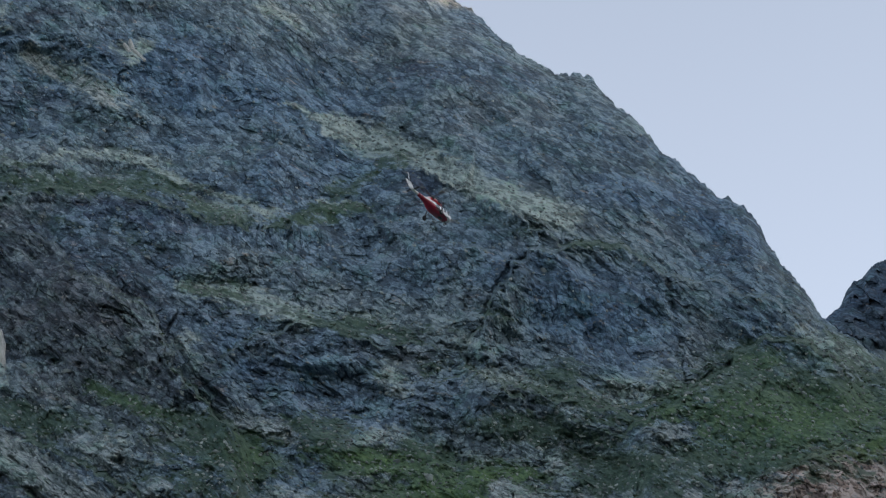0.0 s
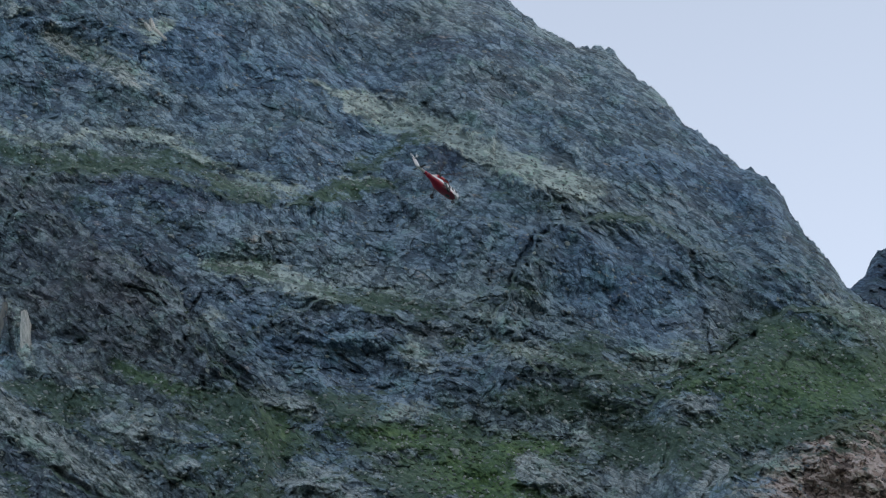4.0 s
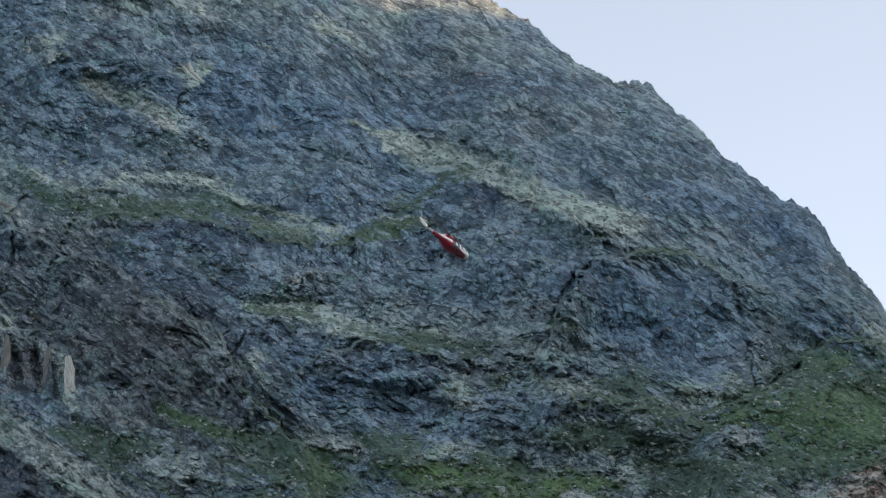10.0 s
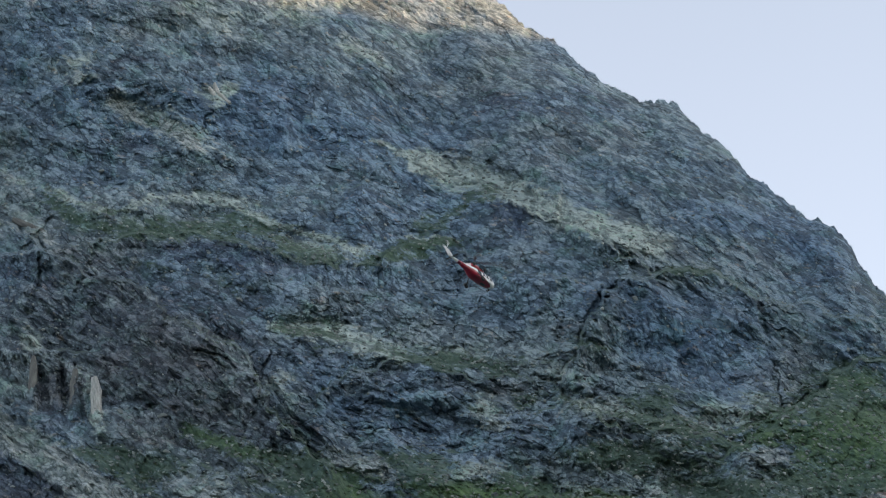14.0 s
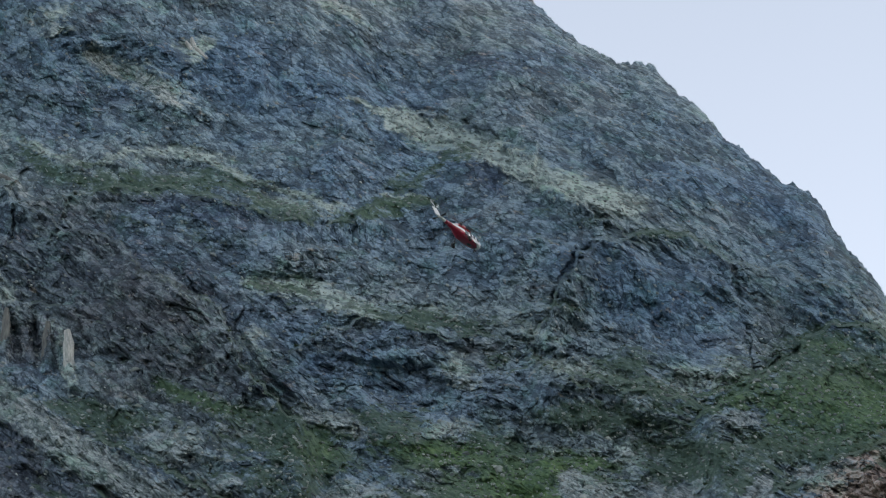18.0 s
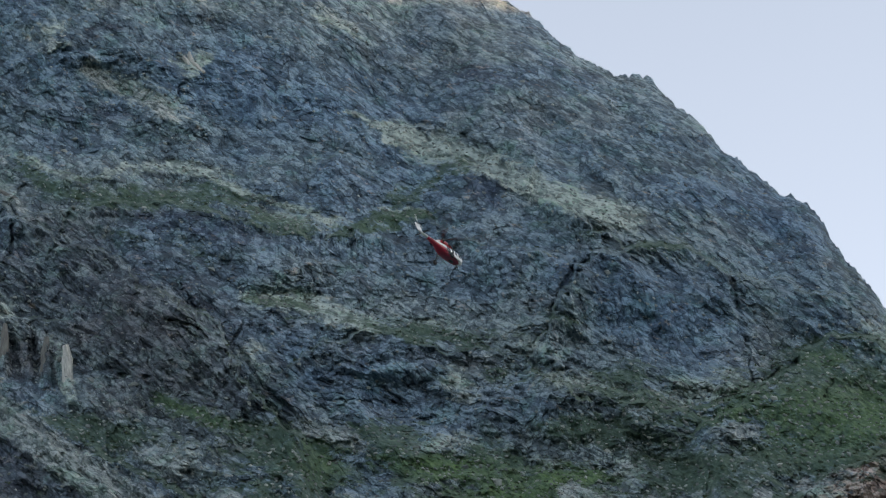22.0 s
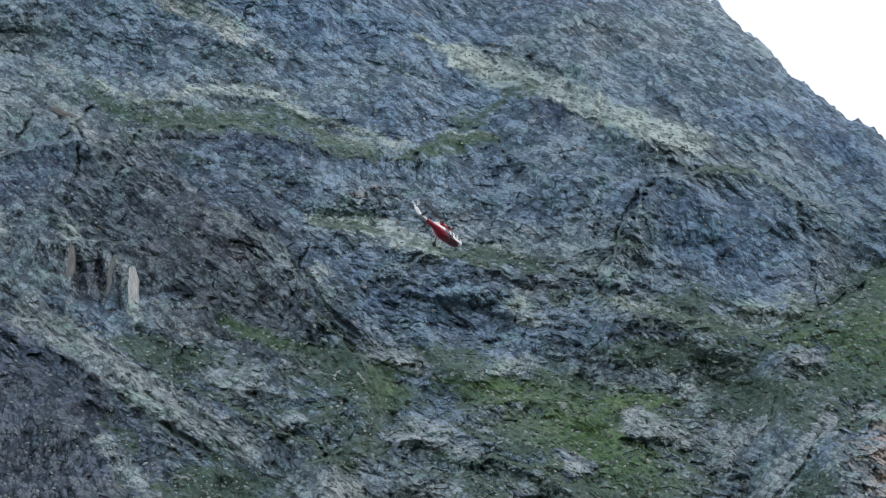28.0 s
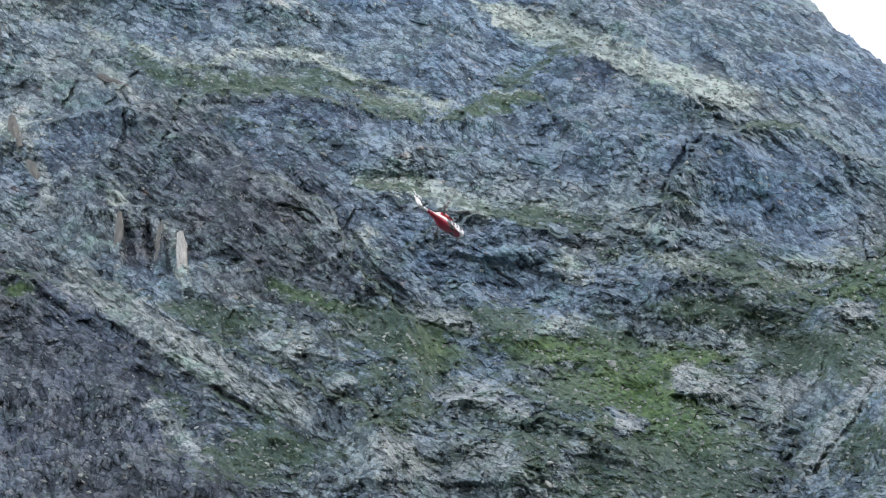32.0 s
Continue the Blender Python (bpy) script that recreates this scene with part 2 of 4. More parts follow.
SKYLINE = ((-1500, 120), (-900, -160), (-300, -285), (0, -300), (300, -262), (520, -185), (650, -115), (750, -48), (795, 0), (830, 14),
           (862, 47), (900, 80), (932, 106), (985, 130), (1018, 132), (1048, 142), (1078, 176), (1112, 200), (1142, 226), (1166, 266),
           (1192, 281), (1217, 302), (1236, 318), (1252, 331), (1268, 347), (1290, 350), (1320, 369), (1335, 384), (1346, 401), (1356, 430), (1375, 455), (1386, 478),
           (1401, 483), (1416, 505), (1436, 535), (1448, 555), (1462, 565), (1500, 596), (1568, 640), (1700, 700), (1900, 790), (2600, 1150))
# edges of the forms that stand nearer: name, how far, how fast it fades below, points of the edge
LEFT_FORMS = (
    ("left buttress", 52, 300, ((-1500, 200), (-360, 262), (-193, 288), (-153, 303), (-93, 343), (-33, 388), (57, 420), (147, 488), (217, 530), (267, 570), (297, 620), (330, 680), (385, 745), (460, 800))),
    ("lower slab", 38, 330, ((-1500, 500), (-360, 632), (-193, 672), (7, 768), (120, 815), (237, 872), (310, 915), (400, 960))),
)
RIGHT_FORMS = (
    ("dome", 38, 190, ((800, 660), (850, 588), (882, 524), (912, 478), (958, 442), (1000, 434), (1050, 432), (1120, 452), (1175, 480), (1260, 500), (1360, 530), (1440, 570), (1540, 625))),
    ("grass shoulder", 36, 600, ((1090, 770), (1150, 742), (1190, 722), (1232, 680), (1290, 632), (1350, 602), (1420, 606), (1500, 642), (1568, 676), (1800, 800), (2600, 1300))),
    ("rusty outcrop", 44, 420, ((1180, 930), (1230, 905), (1290, 880), (1360, 836), (1440, 808), (1508, 788), (1600, 758), (1900, 740), (2600, 1200))),
)
MOUND_FORMS = (
    ("middle mound", 24, 115, ((360, 660), (440, 604), (520, 576), (600, 582), (680, 612), (760, 602), (850, 652), (905, 694), (970, 740))),
    ("east mound", 7, 135, ((690, 730), (745, 694), (800, 662), (900, 650), (1000, 692), (1100, 722), (1180, 756), (1260, 790))),
    ("low mound", 26, 190, ((270, 970), (330, 932), (380, 902), (460, 892), (560, 902), (640, 942), (730, 962), (820, 1010))),
)
HIGH_FORMS = (
    ("upper ledge", 23, 95, ((-400, 400), (0, 346), (150, 330), (250, 346), (380, 396), (500, 402), (560, 372), (640, 370), (760, 420), (850, 446), (960, 474))),
    ("high shoulder", 17, 110, ((420, 300), (560, 200), (640, 215), (720, 280), (830, 330), (960, 400), (1050, 460))),
    ("chamois face", 5, 120, ((-500, 200), (-200, 120), (0, 60), (120, 90), (240, 60), (330, 130), (430, 240), (520, 330))),
)
STEP_FORMS = (
    ("pale step", 10, 70, ((290, 545), (340, 518), (420, 530), (480, 550), (560, 572), (640, 584), (730, 600))),
    ("scree step", 8, 80, ((830, 700), (900, 684), (980, 702), (1050, 724), (1120, 714), (1210, 700))),
    ("turf step", 14, 90, ((540, 846), (640, 830), (720, 824), (800, 820), (900, 842))),
    ("foot mound", 20, 130, ((400, 930), (450, 905), (510, 886), (570, 882), (630, 905), (700, 940))),
    ("cave roof", 12, 90, ((-190, 500), (-150, 520), (-90, 530), (-20, 540), (60, 575), (120, 610))),
)
FORMS = STEP_FORMS + LEFT_FORMS + RIGHT_FORMS + MOUND_FORMS + HIGH_FORMS
# clefts: from, to, half width, depth
CLEFTS = (
    (316, 546, 288, 602, 3, 7), (1199, 600, 1216, 690, 2.2, 5), (1222, 692, 1266, 654, 3.5, 6), (1178, 470, 1186, 570, 7, 8), 
    (963, 859, 1050, 1040, 13, 6), (1147, 815, 1109, 946, 8, 4), (1109, 946, 1052, 1060, 15, 7), (1052, 1050, 1065, 1180, 14, 13), (448, 655, 486, 669, 5, 8),
    (-62, 560, -58, 650, 7, 12), (-98, 575, -96, 650, 16, 7), (-172, 300, -200, 360, 4, 8), (-90, 356, -108, 440, 4, 8), (1340, 708, 1352, 678, 3, 4), (1286, 846, 1275, 894, 7, 10),
)
CLEFTS_HIGH = (
    (200, 470, 244, 560, 3, 5), (206, 556, 232, 580, 3, 6), (120, 190, 170, 130, 2.5, 2.5), (200, 160, 224, 122, 3, 4), (700, 215, 752, 268, 4, 2.5), (660, 205, 700, 250, 3, 2),
    (815, 125, 832, 140, 4, 6), (900, 480, 944, 446, 4, 3), (930, 440, 966, 436, 3, 3), (86, 640, 100, 644, 5, 7), (132, 644, 146, 648, 5, 7), (560, 690, 602, 706, 3, 5),
    (600, 452, 660, 456, 3, 4), (1110, 350, 1150, 400, 8, 6), (1290, 430, 1320, 480, 6, 5), (40, 250, 66, 246, 5, 6),
)
PALE = (
    (690, 252, 52, 16, 30, 1.0), (760, 285, 50, 14, 35, .9), (860, 330, 90, 20, 27, .85), (940, 366, 70, 18, 15, .8), (150, 146, 72, 22, 27, .85), (75, 108, 32, 14, 35, .9),
    (240, 88, 16, 26, 70, 1.1), (232, 280, 78, 11, 11, .9), (378, 365, 62, 13, 20, .95), (468, 378, 28, 11, 5, .85), (455, 530, 68, 17, 20, 1.1), (330, 605, 32, 24, 40, .75),
    (640, 562, 80, 7, 8, .75), (820, 600, 60, 14, 32, .7), (690, 668, 34, 22, 50, .85), (494, 27, 45, 9, 25, .9),
)
PALE_LOW = (
    (900, 672, 66, 14, 6, 1.0), (1120, 692, 92, 22, -4, 1.0), (1490, 622, 70, 20, 20, 1.1), (-9, 628, 46, 6, 80, 1.2), (0, 658, 26, 11, 75, 1.0),
    (-106, 517, 18, 16, 60, .9), (-24, 526, 16, 16, 0, .35), (-293, 388, 28, 40, 75, .9), (-252, 486, 46, 9, 62, .8), (-114, 304, 46, 10, 32, .9), 
    (208, 790, 46, 22, 10, .75), (470, 758, 42, 16, 26, .95), (668, 778, 80, 17, 2, .85), (860, 815, 40, 13, 10, .85),
)
PALE_FOOT = (
    (995, 830, 32, 45, 60, .7), (912, 888, 50, 26, 8, .95), (977, 982, 18, 34, 75, .85), (1040, 923, 14, 50, 28, .9), (1300, 930, 40, 30, 0, .5),
    (516, 1004, 95, 52, 0, .6), (356, 997, 55, 50, 0, .65), (737, 982, 56, 32, 0, .65), (1350, 862, 60, 20, -15, .9), (1530, 735, 36, 40, 40, .6), (1400, 690, 70, 10, -20, .5),
    (-18, 28, 14, 32, 85, .8), (-8, 56, 26, 6, -5, 1.0), (226, -54, 60, 30, 20, .6), (376, -53, 50, 36, 30, .7),
)
GRASS = (
    (140, 326, 165, 20, 5, .82), (30, 290, 40, 10, 5, .7), (300, 326, 100, 14, 12, .8), (580, 384, 75, 13, -9, .85), (505, 396, 34, 12, -5, .9), (370, 517, 42, 8, 2, .95),
    (450, 552, 60, 6, 6, .7), (650, 578, 70, 14, 4, .95), (760, 578, 60, 10, 10, .6), (230, 714, 80, 13, 22, 1.0), (385, 790, 110, 46, 14, .8), (70, 745, 85, 26, 8, .8),
    (655, 812, 90, 16, 4, 1.1), (560, 772, 60, 22, 5, .75), (800, 850, 110, 30, 8, .85), (766, 650, 32, 14, -8, .8),
)
GRASS_MORE = (
    (1400, 725, 185, 72, 0, 1.05), (1330, 640, 90, 28, -12, .9), (1350, 815, 130, 34, 0, .95), (1100, 745, 90, 14, 4, .75), (1000, 702, 60, 18, 5, .8), (1105, 838, 70, 32, 0, .85),
    (914, 845, 52, 18, 0, 1.0), (839, 936, 80, 28, 8, 1.05), (904, 1049, 95, 60, 10, .8), (126, 988, 98, 42, -6, 1.0), (-3, 739, 62, 16, 14, .8), (-301, 677, 30, 18, 10, 1.0),
    (559, 924, 30, 12, 0, .9), (450, 825, 60, 30, 0, .85), (1177, 1005, 44, 34, -20, .8), (1540, 790, 50, 16, -15, .9),
)
GRASS_THIN = (
    (790, 905, 130, 44, 14, .9), (880, 1000, 120, 60, 20, .9), (960, 765, 90, 26, 5, .7), (330, 860, 90, 34, 8, .6), (1040, 790, 60, 40, 0, .55), (620, 990, 60, 60, 0, .5), (720, 905, 80, 24, 5, .7),
    (900, 405, 120, 12, 15, .45), (1060, 440, 60, 18, 15, .6), (100, 385, 80, 14, 15, .5), (-20, 890, 40, 14, 50, .8), (230, 425, 40, 16, 45, .55),
    (-330, 560, 40, 12, 10, .6), (880, 560, 30, 12, 10, .7), (1210, 870, 60, 30, 0, .7), (760, 1060, 120, 30, 0, .6),
)
GRASS_FOOT = (
    (990, 663, 45, 22, 10, .9), (908, 756, 58, 18, 5, 1.0), (866, 848, 34, 22, 10, 1.1), (780, 909, 60, 45, 10, 1.0), (1116, 841, 80, 36, -10, .9), (1179, 732, 40, 14, -5, 1.0), (1049, 719, 26, 12, 10, 1.0),
    (367, 764, 65, 34, 15, .9), (448, 816, 22, 42, 0, 1.0), (17, 727, 75, 18, 8, .9), (162, 926, 34, 12, 0, .9), (363, 930, 34, 16, 0, .9), (528, 748, 60, 10, -3, .9),
)
# bare blocks of pale granite that stand proud of the turf
SLABS = (
    (1178, 764, 40, 18, 5, 1.0), (982, 808, 12, 24, 0, 1.0), (917, 892, 44, 26, 14, .95), (1337, 874, 34, 20, -10, 1.1), (176, 798, 46, 18, 18, 1.1), (264, 863, 24, 20, 0, .9), (504, 890, 62, 22, 5, 1.0),
    (478, 757, 30, 14, 10, 1.0), (574, 919, 40, 18, 5, .8), (-6, 816, 50, 12, 30, .9), (369, 991, 34, 30, 0, .9), (549, 1016, 50, 34, 0, .8), (782, 951, 30, 22, 5, .9), (1042, 918, 18, 40, 0, .9), (-17, 53, 15, 9, 0, 1.0),
)
LUSH = ((866, 848, 34, 22, 10, 1.0), (780, 909, 60, 45, 10, .7), (1179, 732, 40, 14, -5, .6), (456, 801, 40, 30, 0, .6), (681, 815, 90, 14, 4, 1.0), (828, 905, 110, 50, 25, 1.0), (655, 812, 90, 14, 4, 1.0), (914, 845, 50, 16, 0, .9), (839, 936, 90, 28, 8, 1.0), (1400, 745, 180, 46, 0, .75), (1540, 790, 50, 16, -15, .9), (225, 712, 60, 10, 22, .6), (580, 380, 60, 10, -9, .3), (664, 822, 60, 10, 0, .8), (1350, 645, 40, 12, -10, .5), (-301, 677, 26, 12, 10, .8))
# dark rock; in the recess, niche and undercuts, shade painted as colour
DARK_SHADE = ((1015, 535, 175, 72, 5, .2), (-200, 905, 290, 150, 45, 1.5), (-8, 1015, 160, 60, 40, 1.3), (40, 850, 260, 60, 30, .55), (120, 555, 280, 115, 41, .85), (-120, 470, 200, 110, 20, .6), (-80, 600, 34, 44, 0, 1.0), (752, 330, 34, 26, 35, 1.0), (1280, 480, 190, 50, 50, .3), (800, 715, 90, 36, 0, .25), (250, 378, 120, 22, 6, .85))
DARK_SHADE_SMALL = ((68, 31, 32, 12, -12, 1.0), (720, 115, 60, 26, 25, .6), (60, 170, 90, 24, 15, .4), (-46, 788, 66, 13, 20, .9), (30, 640, 80, 20, 30, .5))
RUST = ((1480, 850, 110, 44, -12, 1.0), (1450, 930, 130, 80, -20, .9))


# bands of turf, of pale rock and scree, and gullies: weight or depth, half width, points
GRASS_BANDS = (
    (.8, 15, ((-75, 268), (0, 312), (90, 326), (190, 330), (300, 336), (360, 366), (430, 392))), (1.0, 11, ((490, 404), (545, 380), (600, 371), (645, 376))),
    (1.0, 13, ((165, 690), (235, 722), (310, 740), (390, 748))), (.75, 30, ((330, 760), (400, 790), (440, 850), (420, 900))), (1.0, 15, ((590, 818), (680, 812), (790, 806))),
    (1.0, 26, ((672, 898), (780, 902), (860, 935), (900, 962))), (.8, 14, ((580, 350), (640, 318), (700, 290))), (.85, 10, ((600, 582), (650, 574), (700, 584))),
)
PALE_BANDS = (
    (1.0, 6, ((-75, 246), (-12, 280), (40, 290), (110, 274), (190, 272), (255, 292), (330, 322), (400, 348), (470, 378))),
    (1.1, 20, ((600, 222), (650, 246), (710, 270), (780, 298), (860, 334), (950, 368), (1010, 388))), (.9, 6, ((505, 186), (560, 206), (610, 228))), (1.1, 13, ((335, 508), (420, 520), (480, 540), (545, 562))),
    (1.0, 4, ((565, 363), (600, 359), (636, 363))), (1.0, 9, ((855, 667), (920, 672), (985, 690))), (1.0, 22, ((1060, 708), (1120, 694), (1190, 680))), (.95, 16, ((905, 860), (940, 880), (985, 915))),
)
SLAB_BANDS = (
    (.95, 13, ((50, 96), (90, 120), (140, 145), (195, 182))), (.8, 5, ((470, -4), (500, 18), (530, 38))), (.7, 9, ((-150, 210), (-120, 250))),
    (1.2, 25, ((-190, 668), (-90, 724), (5, 790), (100, 852), (190, 908))), (.95, 18, ((-60, 895), (-25, 930), (5, 978))), (1.0, 15, ((1235, 875), (1190, 913), (1150, 950), (1100, 1045))), (.9, 14, ((1107, 879), (1075, 910), (1044, 942))),
    (.7, 10, ((-288, 360), (-262, 440), (-240, 505))), (.7, 8, ((-130, 300), (-90, 318), (-70, 335))), (.8, 12, ((905, 865), (945, 890), (985, 915))), (.7, 14, ((500, 1000), (560, 985))), (.7, 13, ((1010, 905), (1030, 960))),
    (.6, 14, ((415, 745), (470, 765), (515, 780))), (.6, 12, ((680, 660), (700, 690))), (.8, 10, ((1300, 868), (1360, 850), (1420, 838))),
)
GULLIES = (
    (3.5, 4.5, ((866, 545), (880, 506), (905, 470), (940, 446))), (2.2, 3.5, ((690, 200), (722, 238), (756, 266))), (2.2, 3, ((608, 188), (636, 214), (654, 238))), (2, 3, ((722, 205), (752, 236), (772, 262))),
    (4, 4, ((-70, 300), (-98, 330), (-120, 356))), (3.5, 4, ((8, 350), (-12, 400), (-30, 432))), (6, 6, ((-135, 748), (-60, 796), (20, 846), (110, 904))), (5, 3, ((190, 545), (232, 560), (250, 580))), (5, 3, ((560, 672), (590, 690), (608, 706))),
)
# haze over high and far faces, put into the rock colour
HAZE_BLUE = ((330, 150, 330, 170, 20, .9), (1080, 300, 330, 130, 45, .7), (1030, 540, 190, 80, 5, .75), (1290, 480, 170, 70, 50, 1.1), (560, 250, 200, 70, 20, .8), (470, 660, 130, 60, 12, .7), (250, 378, 120, 22, 6, .7), (1520, 540, 60, 50, 0, 1.0),
        (120, 60, 200, 90, 10, .9), (-80, 440, 150, 80, 20, .6), (752, 330, 36, 30, 35, 1.0), (880, 730, 90, 40, 0, .6), (700, 950, 130, 60, 0, .5))


# stones that stand out from the wall: middle, half length, half width, dip, how far
BUMPS = ((-7, 636, 50, 8, 80, 4), (-40, 610, 48, 9, 86, 3), (-118, 580, 58, 8, 86, 4), (20, 570, 40, 14, 80, 2), (912, 888, 48, 22, 8, 5), (516, 1004, 84, 44, 4, 6), (356, 1000, 46, 40, 4, 6),
         (737, 985, 52, 30, 4, 6), (1149, 948, 20, 105, 38, 5), (210, 790, 44, 20, 8, 5), (470, 760, 40, 16, 26, 4), (820, 300, 20, 36, 15, 6), (770, 300, 30, 26, 20, 5))


# gentle aprons of bare rock: as the patches above, with how far they lie back
APRONS = ((135, 142, 85, 34, 30, .3), (455, 532, 75, 26, 18, .25), (915, 672, 70, 20, 6, .3), (820, 320, 150, 28, 25, .2))


def painted(spots, col, row):
    w = np.zeros(col.shape, np.float32)
    for c, r, a_, b_, dip, k in spots:
        w = np.maximum(w, k * spot(col, row, c, r, a_, b_, dip))
    return w


def banded(bands, col, row):
    w = np.zeros(col.shape, np.float32)
    for k, half, points in bands:
        w = np.maximum(w, k * strip(col, row, half, points))
    return w


def edge_line(points, col):
    xs, ys = zip(*points)
    return np.interp(col, xs, ys).astype(np.float32)


# how the rock is jointed: where it dips steeply in ribs, and where it stands in upright pillars
RIBS = ((1050, 260, 420, 190, 38, 1.0), (120, 560, 330, 110, 38, 1.0), (20, 800, 330, 90, 28, 1.0), (1180, 900, 120, 90, -50, .6), (640, 120, 220, 120, 38, .7))
PILLARS = (1060, 550, 210, 90, 5, .55), (-60, 590, 150, 80, 5, 1.0), (330, 170, 90, 40, 10, .5), (440, 410, 130, 30, 10, .9), (860, 740, 120, 50, 0, .45), (-200, 950, 260, 120, 20, .8)


def mountain_relief(col, row):
    """Distance along the axis, and the weights of grass, pale rock, rust, lush grass and the blocks' tones."""
    warp_c = 18 * fbm(col / 120, row / 120, 3, 4)
    warp_r = 18 * fbm(col / 120, row / 120, 7, 4)
    wander = 36 * fbm(col / 50, row / 50, 13, 4, 0.6)
    c, r = col + warp_c, row + warp_r
    # the borders of turf and scree fray along the dip
    ragged = 26 * fbm(col / 34, row / 22, 15, 4, 0.65)
    cz, rz = col + warp_c * 0.6 + ragged, row + warp_r * 0.6 + 0.45 * ragged + 9 * fbm(col / 26, row / 16, 19, 4, 0.65)
    dist = np.interp(row, (-900, -100, 441, 1085, 1800, 2800), (2250, 1650, 1330, 1000, 640, 380)).astype(np.float32)
    jag = 16 * fbm(col / 45, row / 45, 21, 4, 0.6)
    for _, near, fade, points in FORMS:
        edge = edge_line(points, col + wander) + jag
        below = row - edge
        ends = smooth01((col - points[0][0]) / 70) * smooth01((points[-1][0] - col) / 70)
        lean = (edge_line(points, col + 4) - edge_line(points, col - 4)) / 8
        dist = dist - near * ends * smooth01(below / (6 * np.hypot(1, lean)) + 0.5) * np.exp(-np.maximum(below, 0) / fade)
    for c0, r0, long, wide, dip, near in BUMPS:
        u, v = turned(c - c0, r - r0, dip, long, wide)
        dist = dist - near * smooth01((1.15 - np.maximum(np.abs(u), np.abs(v))) * 3)
    for c0, r0, long, wide, dip, near in SLABS:
        u, v = turned(cz - c0, rz - r0, dip, long, wide)
        dist = dist - 4 * near * smooth01((1.3 - np.hypot(u, v)) * 1.6)
    # pale patches lie back towards the sky
    for c0, r0, long, wide, dip, k in PALE + SLABS:
        dist = dist - 0.17 * k * spot(cz, rz, c0, r0, long, wide, dip) * np.clip(row - r0, -60, 60)
    for c0, r0, long, wide, dip, k in APRONS:
        dist = dist - k * spot(cz, rz, c0, r0, long, wide, dip) * np.clip(row - r0, -50, 50)
    # towards the upper left the face comes forward
    dist = dist - 120 * smooth01((620 - col) / 520) * smooth01((330 - row) / 560)
    gap = np.maximum(row - edge_line(SKYLINE, col), 0)
    dist = dist + 45 * np.exp(-gap / 80) + 8 * np.exp(-gap / 14)
    grass = np.maximum(np.maximum(painted(GRASS + GRASS_MORE + GRASS_FOOT, cz, rz), painted(GRASS_THIN, cz, rz)), banded(GRASS_BANDS, cz, rz))
    pale = np.maximum(painted(PALE + PALE_LOW + PALE_FOOT, cz, rz), banded(PALE_BANDS, cz, rz))
    lush, rust, blue = painted(LUSH, cz, rz), painted(RUST, cz, rz), painted(HAZE_BLUE, cz, rz)
    slab = np.maximum(banded(SLAB_BANDS, cz, rz), painted(SLABS, cz, rz))
    grass = grass * (1 - 0.7 * smooth01(slab * 2.5 - 0.8))
    # the high face is smoother; its weaker tone contrast imitates haze
    contrast = np.interp(row, (0, 330, 620, 900), (0.55, 0.74, 1.02, 1.12)).astype(np.float32)
    soft = contrast * (1 - 0.55 * smooth01(grass * 1.5 - 0.5))
    dist = dist + 30 * fbm(col / 210, row / 170, 31, 2)
    ribs, pillars = painted(RIBS, c, r), painted(PILLARS, c, r)
    jitter = 0.35 * fbm(col / 60, row / 60, 33, 3)
    ribs = smooth01((ribs + jitter - 0.25) * 2.5)
    pillars = smooth01((pillars + jitter - 0.25) * 2.5) * (1 - ribs)
    level = 1 - ribs - pillars
    tone = np.zeros(col.shape, np.float32)
    broken = 0.3 + 1.1 * np.clip(fbm(col / 150, row / 110, 37, 3) + 0.5, 0, 1)
    for full, dip, long, wide, seed in ((ribs, 40, 30, 12, 1), (pillars, 80, 28, 13, 2), (level, 20, 22, 13, 3)):
        here = full > 0.01
        weight, col_, row_, c_, r_, soft_, broken_ = (k[here] for k in (full, col, row, c, r, soft, broken))
        sway = 5 * fbm(c_ / 50, r_ / 50, 51 + seed, 3)
        fray = 2.2 * fbm(col_ / 13, row_ / 13, 55 + seed, 3, 0.6)
        # steps: short gentle ledges between longer steep risers
        add = 0
        for period, tall, roam in ((118, 4.5, 70), (44, 1.6, 34)):
            v = turned(col_, row_, dip if seed != 2 else 8, 1, 1)[1]
            k = (v + roam * fbm(col_ / (1.5 * period), row_ / (1.2 * period), 71 + seed, 4, 0.55)) / period
            k = k - np.floor(k)
            stair = np.where(k < 0.4, smooth01(k / 0.4), 1 - (k - 0.4) / 0.6)
            add = add - broken_ * tall * (stair - 0.5)
        # flat faces between sharp edges, large to small
        for n_, (size, deep, twist) in enumerate(((90, 15, 8), (46, 7, -12), (24, 4.2, 10), (12.5, 3.0, -6), (6.5, 2.1, 14))):
            u, v = turned(c_ + 0.5 * fray * size / 40, r_ + sway + 0.4 * fray * size / 40, dip + 0.7 * twist, (2.3, 1.8, 1.45)[seed - 1] * size, 0.8 * size)
            add = add + (soft_ if size < 40 else 1) * deep * facets(u, v, 401 + 8 * n_ + seed)
        if seed == 1:      # long ribs down the dip
            u, v = turned(c_ + sway, r_ + sway, dip + 5, 120, 21)
            add = add + soft_ * 4.5 * (0.35 - np.abs(2 * fbm(u, v, 61, 3)))
        shades = 0
